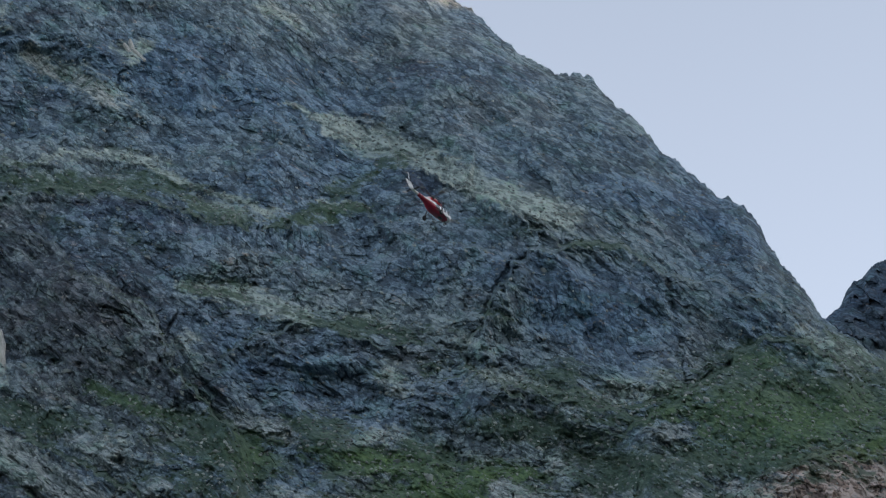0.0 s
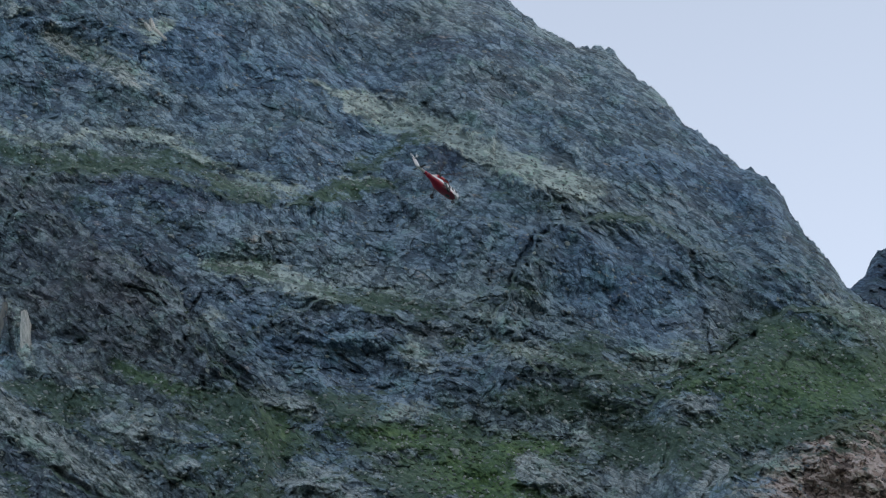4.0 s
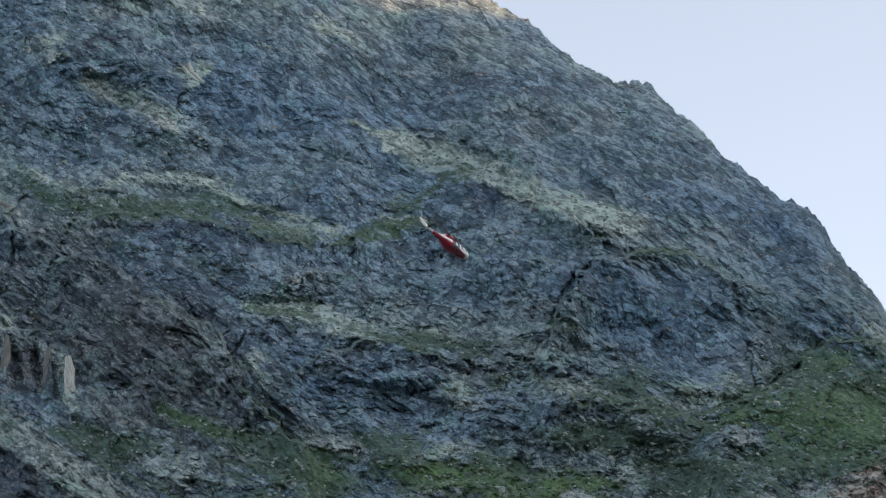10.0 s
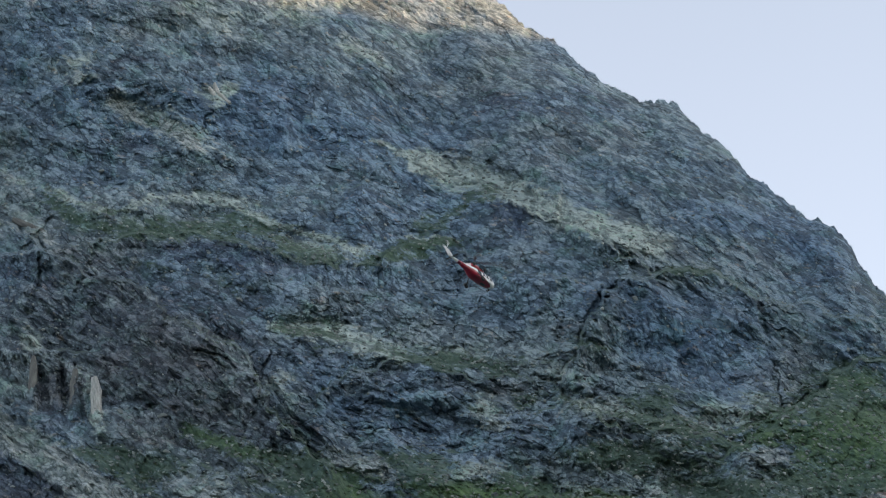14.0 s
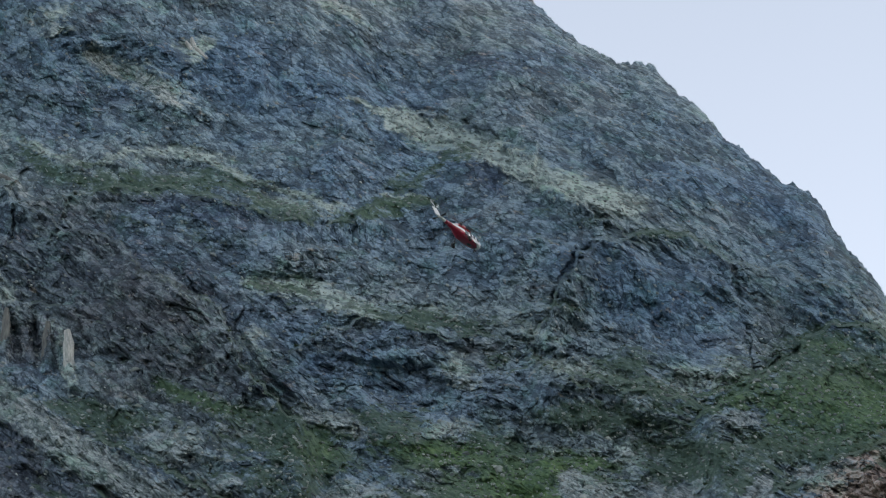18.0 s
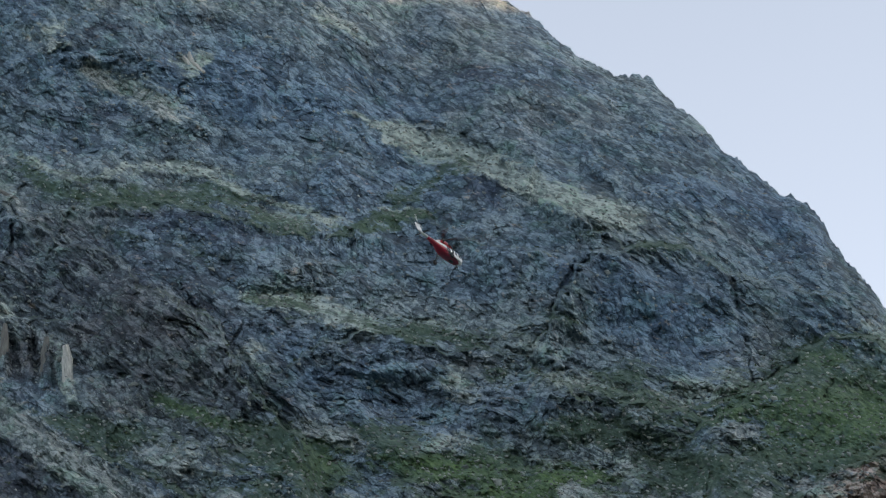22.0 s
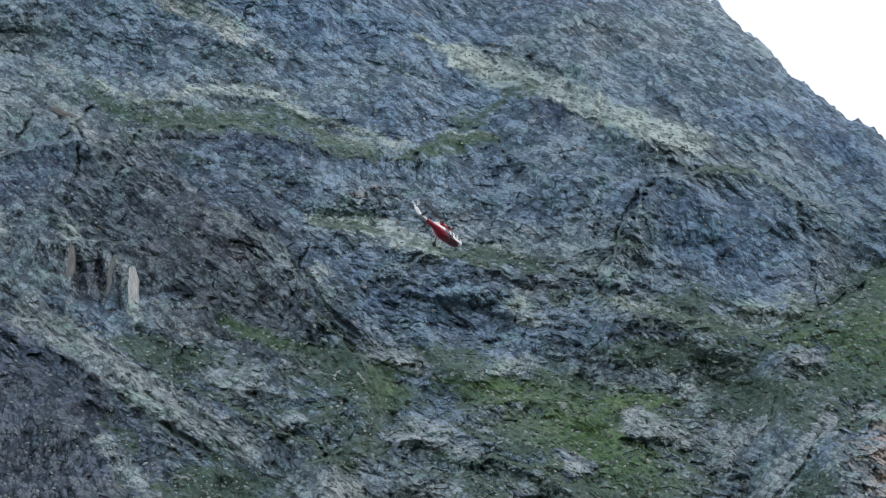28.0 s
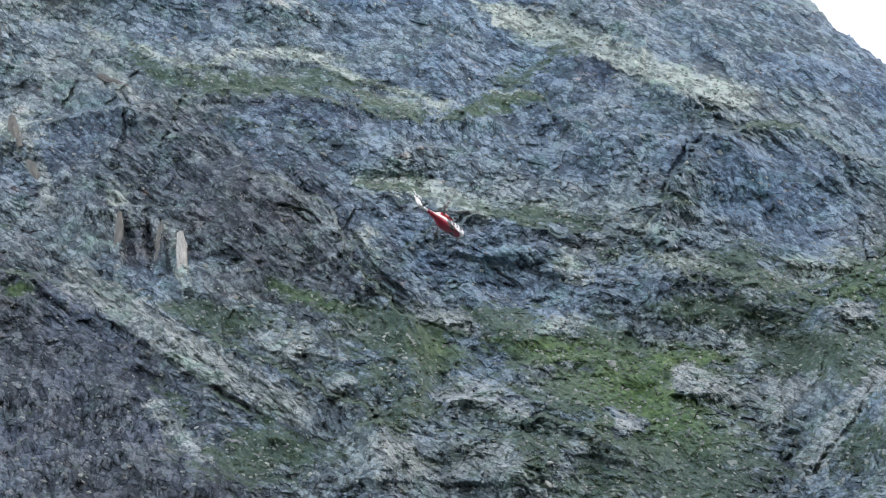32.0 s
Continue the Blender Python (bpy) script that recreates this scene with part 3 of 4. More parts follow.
        for size, deep, shade in ((1.7, 1.4, .25), (0.95, 1.1, .5), (0.5, 0.75, .5)):
            u, v = turned(c_ + sway * size + fray * size * 0.5, r_ + sway + fray * size * 0.4, dip + 14 * math.sin(5 * size), long * size, wide * size)
            h, joint, own = blocks(u, v, seed * 3 + int(size * 10), 2.3, 1.0)
            seam = np.exp(-(joint / 0.13) ** 2)
            sunk = min(1, 1 / size) * np.where(own < 0.55, 0.6, -0.3)      # some seams gape, others stand as rims
            add = add + soft_ * deep * (h + sunk * seam)
            # crack shade and edge highlights painted into the blocks' tone
            shades = shades + shade * (own + np.where(own < 0.55, -0.5, 0.45) * seam)
        dist[here] += weight * add
        tone[here] += weight * (0.56 + (shades - 0.56) * np.minimum(contrast[here] + 0.12, 1))
    dist = dist + 0.8 * fbm(c / 14, r / 9, 95, 3)
    for c0, r0, c1, r1, half, deep in CLEFTS + CLEFTS_HIGH:
        px, py, dx, dy = col - c0 + warp_c * .3 + 0.4 * ragged, row - r0 + warp_r * .3, c1 - c0, r1 - r0
        t = np.clip((px * dx + py * dy) / (dx * dx + dy * dy), 0, 1)
        d = np.hypot(px - t * dx, py - t * dy)
        dist = dist + 0.8 * deep * smooth01(1.3 - d / half) * np.sin(math.pi * (0.06 + 0.88 * t)) ** 0.7
    for deep, half, points in GULLIES:
        dist = dist + deep * smooth01(strip(col + 0.3 * warp_c + 0.45 * ragged, row + 0.3 * warp_r, half, points) * 1.3 - 0.3)
    dark = np.minimum(painted(DARK_SHADE + DARK_SHADE_SMALL, cz, rz), 1.2)
    # turf also holds on whatever ledge is gentle enough, more so lower down
    rise = np.gradient(dist, axis=0) / np.maximum(-np.gradient(row, axis=0), 0.5) * FAN / dist
    for _ in range(3):
        rise[1:-1] = (rise[:-2] + rise[1:-1] + rise[2:]) / 3
        rise[:, 1:-1] = (rise[:, :-2] + rise[:, 1:-1] + rise[:, 2:]) / 3
    ledge = smooth01((rise - 2.2) / 4.0)
    grass = np.minimum(grass + np.interp(row, (560, 780, 1100), (0, 0.2, 0.24)).astype(np.float32) * (1 - np.minimum(dark, 1)) + ledge * np.interp(row, (100, 520, 900), (0.16, 0.46, 0.74)).astype(np.float32), 1)
    grass = grass * (1 - 0.8 * smooth01(slab * 2.5 - 0.8))
    pale = np.minimum(pale + ledge * np.interp(row, (100, 520, 900), (0.25, 0.25, 0.15)), 1)
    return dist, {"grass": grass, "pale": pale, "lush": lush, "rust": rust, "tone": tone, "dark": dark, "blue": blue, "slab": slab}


def grid_mesh(name, xyz, weights, material):
    nr, nc = xyz.shape[:2]
    k = np.arange(nr * nc).reshape(nr, nc)
    quads = np.stack([k[:-1, :-1], k[:-1, 1:], k[1:, 1:], k[1:, :-1]], -1).reshape(-1, 4)
    me = bpy.data.meshes.new(name)
    me.vertices.add(nr * nc)
    me.vertices.foreach_set("co", xyz.reshape(-1).astype(np.float32))
    me.loops.add(quads.size)
    me.loops.foreach_set("vertex_index", quads.reshape(-1).astype(np.int32))
    me.polygons.add(len(quads))
    me.polygons.foreach_set("loop_start", (np.arange(len(quads)) * 4).astype(np.int32))
    me.polygons.foreach_set("use_smooth", np.zeros(len(quads), bool))
    me.update(calc_edges=True)
    for key, w in weights.items():
        me.attributes.new(key, "FLOAT", "POINT").data.foreach_set("value", w.reshape(-1).astype(np.float32))
    me.materials.append(material)
    return new(name, me)


def spaced(*parts):
    return np.concatenate([np.arange(a_, b_, s) for a_, b_, s in parts])


def build_mountain():
    cols = spaced((-1500, -380, 28), (-380, 1600, 1.55), (1600, 2601, 40))
    rows = spaced((-1500, -130, 34), (-130, 1110, 1.55), (1110, 1300, 10), (1300, 2801, 40))[::-1]
    col, row = (k.astype(np.float32) for k in np.meshgrid(cols, rows))
    crest = edge_line(SKYLINE, col) - 1 + 11 * fbm(col / 15, col * 0 + 0.5, 5, 4, 0.62) + 7 * np.abs(fbm(col / 9, col * 0 + 3.5, 25, 2, 0.6)) - 2
    held = np.maximum(row, crest)
    over = crest - row
    dist, weights = mountain_relief(col, held)
    xyz = fan_point(col, held, dist)
    back = np.maximum(over, 0)
    xyz[..., 1] += back * 0.75
    xyz[..., 2] -= back * 0.45
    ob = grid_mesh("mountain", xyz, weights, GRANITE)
    tagged(ob, "steep grey granite mountainside with grassy ledges in shade", "mountain", kind="structure")
    return col, row, xyz, weights


def build_far_mountain():
    line = ((1150, 800), (1380, 640), (1440, 585), (1460, 563), (1476, 550), (1487, 545), (1496, 520), (1510, 498), (1525, 493), (1540, 475), (1552, 462), (1570, 459), (1620, 425), (1700, 380), (1900, 300), (2300, 420), (2700, 700))
    cols = spaced((1150, 1400, 25), (1400, 1660, 2.0), (1660, 2701, 40))
    rows = spaced((-900, 300, 40), (300, 720, 2.5), (720, 2901, 60))[::-1]
    col, row = np.meshgrid(cols, rows)
    crest = edge_line(line, col) + 4 * fbm(col / 16, col * 0 + 2.5, 8, 4, 0.6)
    held = np.maximum(row, crest)
    dist = np.interp(held, (300, 700, 2900), (1950, 1720, 600)) + 40 * np.exp(-(held - crest) / 30)
    u, v = turned(col, row, 40, 30, 14)
    dist = dist + 12 * blocks(u, v, 141, 1.2, 0.8)[0] + 36 * fbm(col / 60, row / 60, 151, 4)
    xyz = fan_point(col, held, dist)
    back = np.maximum(crest - row, 0)
    xyz[..., 1] += back * 0.9
    xyz[..., 2] -= back * 0.5
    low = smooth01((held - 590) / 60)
    # the spur's upper rock is painted blue and darker for haze and shade
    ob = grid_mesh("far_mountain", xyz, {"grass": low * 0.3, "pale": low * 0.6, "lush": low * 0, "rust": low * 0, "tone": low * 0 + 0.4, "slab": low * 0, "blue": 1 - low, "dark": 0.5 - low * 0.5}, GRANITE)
    tagged(ob, "distant grey rocky mountain spur behind the col", "mountain", kind="structure")


def build_shading_ridge():
    """Unseen ridge to the east, added to keep the low sun off all but the crest."""
    y = np.linspace(-3000, 4600, 153)
    s = np.linspace(-1, 1, 41)
    yy, ss = np.meshgrid(y, s)
    top = 1266 + 90 * smooth01((1000 - yy) / 160) + 150 * fbm(yy / 700, yy * 0 + 3, 301, 4)
    x = 2600 + ss * 1500 + 160 * fbm(yy / 400, ss * 3, 311, 4)
    z = np.maximum(top * (1 - np.abs(ss) ** 0.9) + 60 * fbm(yy / 150, ss * 9, 321, 4) * (1 - np.abs(ss)), -2)
    w = ss * 0
    ob = grid_mesh("ridge", np.stack([x, yy, z], -1), {"grass": np.clip(np.abs(ss), 0, 1), "pale": w, "lush": w, "rust": w, "tone": w + 0.5, "slab": w, "blue": w, "dark": w}, GRANITE)
    tagged(ob, "unseen rocky ridge added to shade the mountain", "ridge", kind="structure")


def build_ground():
    """Valley meadow, one sheet out to the horizon."""
    rad = np.concatenate([[0.0], np.geomspace(3, 4800, 46)])
    ang = np.linspace(0, 2 * math.pi, 97)
    r, t = np.meshgrid(rad, ang, indexing="ij")
    x, y = r * np.sin(t), r * np.cos(t)
    z = 0.02 * np.sqrt(r) * fbm(x / 40, y / 40, 201, 3) * np.minimum(r / 20, 1)
    ob = grid_mesh("ground", np.stack([x, y, z], -1)[:, ::-1], {"grass": np.ones(r.shape), "pale": r * 0, "lush": r * 0 + 0.3, "rust": r * 0, "tone": r * 0 + 0.5, "slab": r * 0, "blue": r * 0, "dark": r * 0}, GRANITE)
    tagged(ob, "grassy alpine valley floor", "ground", kind="structure")


FACE = build_mountain()
build_far_mountain()
build_shading_ridge()
build_ground()



def stone_material():
    m, n, l, p = nodes_of("loose_granite")
    co = n.new("ShaderNodeTexCoord").outputs["Object"]
    g = noise_node(n, l, co, 0.9, 5, 0.65)
    info = n.new("ShaderNodeObjectInfo").outputs["Random"]
    isle = n.new("ShaderNodeNewGeometry").outputs["Random Per Island"]
    own = math_node(n, l, "FRACT", math_node(n, l, "ADD", info, isle))
    v = math_node(n, l, "ADD", math_node(n, l, "MULTIPLY", g, 0.5), math_node(n, l, "MULTIPLY", own, 0.5))
    l.new(ramp(n, l, v, [(0.2, (0.085, 0.10, 0.105)), (0.5, (0.175, 0.20, 0.195)), (0.8, (0.34, 0.37, 0.345))]), p.inputs["Base Color"])
    p.inputs["Roughness"].default_value = 0.95
    p.inputs["Specular IOR Level"].default_value = 0.15
    return m


STONE = stone_material()


def stone_shape(seed, detail=1):
    """An angular block: a ball cut flat by a few planes."""
    rng = random.Random(seed)
    bm = bmesh.new()
    bmesh.ops.create_icosphere(bm, subdivisions=detail, radius=1.0)
    cuts = [(Vector((rng.uniform(-1, 1), rng.uniform(-1, 1), rng.uniform(-1, 1))).normalized(), rng.uniform(0.45, 0.8)) for _ in range(9)]
    size = Vector((rng.uniform(0.9, 1.5), rng.uniform(0.7, 1.1), rng.uniform(0.55, 0.9)))
    for v in bm.verts:
        for d, k in cuts:
            over = v.co.dot(d) - k
            if over > 0:
                v.co -= d * over
        v.co = Vector((v.co.x * size.x, v.co.y * size.y, v.co.z * size.z))
    return bm


def scatter():
    """Boulders and rubble that lie on the ledges, the scree and the turf."""
    col, row, xyz, w = FACE
    rng = np.random.default_rng(11)
    likely = (0.10 + 1.2 * np.clip(w["pale"] - 0.3, 0, 1) + 0.6 * np.clip(w["grass"] - 0.25, 0, 0.6)) * ((col > -372) & (col < 1590) & (row > -120) & (row < 1105))
    likely = likely * (row > edge_line(SKYLINE, col) + 14)
    flat = (likely / likely.sum()).reshape(-1)
    pick = rng.choice(flat.size, 9000, replace=False, p=flat)
    spots = xyz.reshape(-1, 3)[pick]
    meshes = []
    for k in range(8):
        bm = stone_shape(k + 3, 2)
        me = bpy.data.meshes.new("boulder")
        bm.to_mesh(me)
        bm.free()
        me.materials.append(STONE)
        meshes.append(me)
    for i in range(260):
        ob = new("boulder", meshes[i % 8])
        r = 0.9 + 1.1 * rng.random() ** 2.5
        ob.matrix_basis = Matrix.Translation(spots[i] + np.array((0, -0.05 * r, 0.02 * r))) @ pose(0, 0, 0, *(rng.uniform(-35, 35, 3) + np.array((0, 15, 0)))) @ Matrix.Scale(r, 4)
        tagged(ob, "angular grey granite boulder on a mountain ledge", "boulder", "boulders on the ledges")
    shapes = []
    for k in range(10):
        bm = stone_shape(k + 40, 1)
        shapes.append((np.array([v.co[:] for v in bm.verts]), np.array([[v.index for v in f.verts] for f in bm.faces])))
        bm.free()
    verts, faces, base = [], [], 0
    for i in range(260, len(spots)):
        v, f = shapes[i % 10]
        r = 0.40 + 0.75 * rng.random() ** 2
        turn = np.array(Euler(rng.uniform(-0.6, 0.6, 3) + np.array((0, 0.3, 0))).to_matrix())
        verts.append(v @ turn.T * r + spots[i] + np.array((0, -0.1 * r, 0.03 * r)))
        faces.append(f + base)
        base += len(v)
    me = bpy.data.meshes.new("rubble")
    me.from_pydata(np.concatenate(verts).tolist(), [], np.concatenate(faces).tolist())
    me.materials.append(STONE)
    tagged(new("rubble", me), "loose grey stones strewn over ledges and scree", "rubble", kind="stuff")


scatter()


def shrub_material():
    m, n, l, p = nodes_of("dwarf_pine_green")
    own = n.new("ShaderNodeNewGeometry").outputs["Random Per Island"]
    l.new(ramp(n, l, own, [(0.0, (0.014, 0.030, 0.014)), (0.6, (0.030, 0.055, 0.022)), (1.0, (0.06, 0.085, 0.035))]), p.inputs["Base Color"])
    p.inputs["Roughness"].default_value = 0.8
    return m


def build_shrubs():
    """Low mats of dwarf pine and heather in the turf: clumps of many small leaf sprays."""
    col, row, xyz, w = FACE
    rng = np.random.default_rng(23)
    likely = np.clip(w["grass"] - 0.35, 0, 0.6) * ((col > -372) & (col < 1590) & (row > 250) & (row < 1105))
    flat = (likely / likely.sum()).reshape(-1)
    spots = xyz.reshape(-1, 3)[rng.choice(flat.size, 2600, replace=False, p=flat)]
    verts, faces = [], []
    for at in spots:
        size = 0.35 + 0.85 * rng.random() ** 2
        for _ in range(int(10 + 8 * size)):
            a_, q, lift = rng.uniform(0, 2 * math.pi), rng.random() ** 0.5, rng.random()
            base = at + size * np.array((math.cos(a_) * q, math.sin(a_) * q * 0.8, 0.1 + 0.45 * lift * (1.1 - q)))
            d = rng.normal(size=(2, 3)) * size * 0.22
            k = len(verts)
            verts += [base - d[0], base + d[1], base + d[0], base - d[1] + np.array((0, 0, 0.15 * size))]
            faces.append((k, k + 1, k + 2, k + 3))
    me = bpy.data.meshes.new("shrubs")
    me.from_pydata([tuple(v) for v in verts], [], faces)
    me.materials.append(shrub_material())
    tagged(new("shrubs", me), "low dark green dwarf pine and heather on the turf", "shrubs", kind="stuff")


build_shrubs()


def pale_stone(name="pale_fresh_granite", k=1.0):
    m, n, l, p = nodes_of(name)
    co = n.new("ShaderNodeTexCoord").outputs["Object"]
    g = noise_node(n, l, stretch(n, l, co, scale=(1.6, 1.0, 0.25)), 0.8, 6, 0.7, 0.4)
    l.new(ramp(n, l, g, [(q, tuple(k * v for v in c)) for q, c in ((0.32, (0.17, 0.175, 0.165)), (0.5, (0.31, 0.32, 0.30)), (0.68, (0.46, 0.46, 0.43)))]), p.inputs["Base Color"])
    p.inputs["Roughness"].default_value = 0.92
    b = n.new("ShaderNodeBump")
    b.inputs["Strength"].default_value, b.inputs["Distance"].default_value = 0.7, 0.6
    l.new(g, b.inputs["Height"])
    l.new(b.outputs[0], p.inputs["Normal"])
    return m


PALE_STONE = pale_stone()
FLAKE_STONE = pale_stone("weathered_granite", 0.36)
# slabs of fresh rock that stand against the wall: column, row, half length and half width in metres, dip, seed
FLAKES = ((8, 630, 14.5, 2.6, 82, 1), (-46, 606, 13.0, 1.9, 89, 3), (-118, 586, 15.0, 1.9, 88, 4), (229, 84, 6.2, 1.3, 62, 6),
          (240, 80, 6.6, 1.4, 74, 7), (252, 92, 5.6, 1.3, 50, 8), (-262, 470, 11.0, 2.0, 62, 9), (-300, 385, 8.5, 2.6, 78, 10), (-285, 395, 8.0, 2.2, 70, 11), (-112, 306, 10.5, 2.0, 32, 12))


def build_flakes():
    col, row, xyz, _ = FACE
    cols, rows = col[0], row[:, 0]
    for c, r, long, wide, dip, seed in FLAKES:
        rng = random.Random(seed)
        i, j = int(np.abs(rows - r).argmin()), int(np.abs(cols - c).argmin())
        near = xyz[max(i - 4, 0):i + 5, max(j - 4, 0):j + 5].reshape(-1, 3)
        foot = near[near[:, 1].argmin()]
        rings = []
        for k in range(9):
            s_ = -1 + k / 4
            w = wide * (1 - 0.45 * max(s_, 0) ** 2.5) * (1 - (0.85 if seed == 1 else 0.3) * max(-s_, 0) ** 1.5) * rng.uniform(0.85, 1.12)
            d = wide * 0.55 * rng.uniform(0.8, 1.2)
            off = rng.uniform(-0.12, 0.12) * wide
            rings.append([(off - w, 0.5, s_ * long), (off - 0.8 * w, -0.5 * d, s_ * long + rng.uniform(-.3, .3)), (off + rng.uniform(-.3, .3) * w, -d, s_ * long), (off + 0.85 * w, -0.6 * d, s_ * long + rng.uniform(-.3, .3)),
                          (off + w, 0.5, s_ * long), (off, 1.2, s_ * long)])
        ob = part("rock_flake", loft(rings), PALE_STONE if seed in (1, 6, 7, 8) else FLAKE_STONE, None, smooth=False)
        ob.matrix_basis = Matrix.Translation(foot + np.array((0, -1.0 if seed == 1 else 0.3, 0))) @ pose(0, 0, 0, -14, dip - 90, 0)
        tagged(ob, "tall pale granite flake leaning against the cliff" if seed in (1, 6, 7, 8) else "weathered grey granite flake standing against the cliff", "rock flake", "flakes on the cliff")


# ---------- the helicopter ----------
def livery():
    """White above and red below a waterline that climbs towards the tail."""
    m, n, l, p = nodes_of("red_and_white_paint")
    co = n.new("ShaderNodeTexCoord").outputs["Object"]
    xyz = n.new("ShaderNodeSeparateXYZ")
    l.new(co, xyz.inputs[0])
    line = math_node(n, l, "ADD", xyz.outputs[2], math_node(n, l, "MULTIPLY", xyz.outputs[0], 0.20))
    g = noise_node(n, l, co, 2.0, 5, 0.6)
    red = ramp(n, l, g, [(0.3, (0.27, 0.006, 0.026)), (0.7, (0.37, 0.010, 0.040))])
    white = ramp(n, l, g, [(0.3, (0.70, 0.66, 0.66)), (0.7, (0.82, 0.80, 0.79))])
    l.new(mix(n, l, step_fac(n, l, line, -0.52, -0.44), red, white), p.inputs["Base Color"])
    p.inputs["Roughness"].default_value = 0.34
    p.inputs["Coat Weight"].default_value = 0.4
    return m


LIVERY = livery()
RED = plain("red_paint", (0.42, 0.014, 0.026), 0.35, coat=0.4)
ROSE = plain("pale_pink_paint", (0.74, 0.58, 0.58), 0.45, coat=0.2)
WHITE = plain("white_paint", (0.80, 0.79, 0.78), 0.4, coat=0.3, wear=0.06)
BLACK = plain("black_rubber", (0.018, 0.018, 0.02), 0.75)
GREY = plain("dark_grey_composite", (0.045, 0.047, 0.05), 0.5)
BLADE = plain("dark_red_grey_blade", (0.085, 0.040, 0.044), 0.5)
STEEL = plain("steel", (0.42, 0.42, 0.43), 0.35, metal=1.0)
SOOT = plain("sooty_metal", (0.06, 0.055, 0.05), 0.6, metal=0.6)
# pale metallic base stands in for bright sky reflected in clear glass
MIRROR = plain("sky_lit_windscreen", (0.62, 0.64, 0.68), 0.3, metal=0.85, coat=1.0, wear=0.03)
GLASS = plain("tinted_canopy_glass", (0.012, 0.015, 0.02), 0.06, coat=1.0)


def part(name, bm, material, parent, label="", smooth=True):
    me = bpy.data.meshes.new(name)
    bmesh.ops.recalc_face_normals(bm, faces=bm.faces[:])
    bm.to_mesh(me)
    bm.free()
    for f in me.polygons:
        f.use_smooth = smooth
    me.materials.append(material)
    ob = new(name, me)
    ob.parent = parent
    if label:
        ob["label"] = label
    return ob


def loft(rings, cap=True):
    """A skin over rings of points, all of one length."""
    bm = bmesh.new()
    made = [[bm.verts.new(p) for p in ring] for ring in rings]
    for a_, b_ in zip(made, made[1:]):
        for i in range(len(a_)):
            bm.faces.new((a_[i], a_[(i + 1) % len(a_)], b_[(i + 1) % len(b_)], b_[i]))
    if cap:
        bm.faces.new(made[0])
        bm.faces.new(made[-1][::-1])
    return bm


def oval_point(x, zc, half_w, half_h, t, power=2.5):
    c, s = math.cos(t), math.sin(t)
    return (x, half_w * math.copysign(abs(c) ** (2 / power), c), zc + half_h * math.copysign(abs(s) ** (2 / power), s))


def oval(x, zc, half_w, half_h, n=28, power=2.5):
    return [oval_point(x, zc, half_w, half_h, 2 * math.pi * i / n, power) for i in range(n)]


def tube(a, b, r0, r1=None, n=10):
    """A round bar from a to b."""
    a, b = Vector(a), Vector(b)
    d = (b - a).normalized()
    u = d.orthogonal().normalized()
    w = d.cross(u)
    r1 = r0 if r1 is None else r1
    ring = lambda p, r: [p + r * (math.cos(2 * math.pi * i / n) * u + math.sin(2 * math.pi * i / n) * w) for i in range(n)]
    return loft([ring(a, r0), ring(b, r1)])


def joined(*meshes):
    bm = bmesh.new()
    for k in meshes:
        me = bpy.data.meshes.new("t")
        k.to_mesh(me)
        k.free()
        bm.from_mesh(me)
        bpy.data.meshes.remove(me)
    return bm


def wing(root, tip, chord_root, chord_tip, thick, axis):
    """A tapered aerofoil from root to tip; axis is its thickness direction, the chord runs fore and aft."""
    axis = Vector(axis)
    rings = []
    for p, c in ((Vector(root), chord_root), (Vector(root).lerp(Vector(tip), 0.93), chord_root + 0.93 * (chord_tip - chord_root)), (Vector(tip), chord_tip * 0.7)):
        ring = []
        for i in range(14):
            t = 2 * math.pi * i / 14
            fx = 0.5 * math.cos(t)
            ring.append(p + Vector((c * fx, 0, 0)) + axis * (thick * c * 0.5 * math.sin(t) * (0.55 + 0.45 * math.cos(t))))
        rings.append(ring)
    return loft(rings)


def tyre_mesh(c, r, w, inner):
    """A tyre that turns about the y axis."""
    prof = [(inner, -w / 2), (r - 0.05, -w / 2), (r, -w / 4), (r, w / 4), (r - 0.05, w / 2), (inner, w / 2)]
    n = 20
    rings = []
    for i in range(n + 1):
        t = 2 * math.pi * i / n
        rings.append([(c[0] + q * math.cos(t), c[1] + y, c[2] + q * math.sin(t)) for q, y in prof])
    bm = loft(rings, cap=False)
    bmesh.ops.remove_doubles(bm, verts=bm.verts[:], dist=1e-4)
    return bm


# the hull's ribs: x, middle height, half width, half height
HULL = ((5.03, -0.42, .06, .06), (4.92, -0.42, .30, .26), (4.6, -0.42, .56, .48), (4.1, -0.40, .74, .68), (3.5, -0.36, .84, .86), (2.9, -0.33, .88, .95),
        (1.5, -0.32, .90, .98), (0.0, -0.32, .90, .98), (-1.2, -0.28, .87, .93), (-2.0, -0.14, .74, .76), (-2.8, 0.06, .52, .54), (-3.6, 0.16, .38, .42), (-4.6, 0.22, .32, .35))


def hull_at(x):
    for a_, b_ in zip(HULL, HULL[1:]):
        if b_[0] <= x <= a_[0]:
            k = (a_[0] - x) / (a_[0] - b_[0])
            return [p + k * (q - p) for p, q in zip(a_, b_)]
    return list(HULL[0] if x > 0 else HULL[-1])


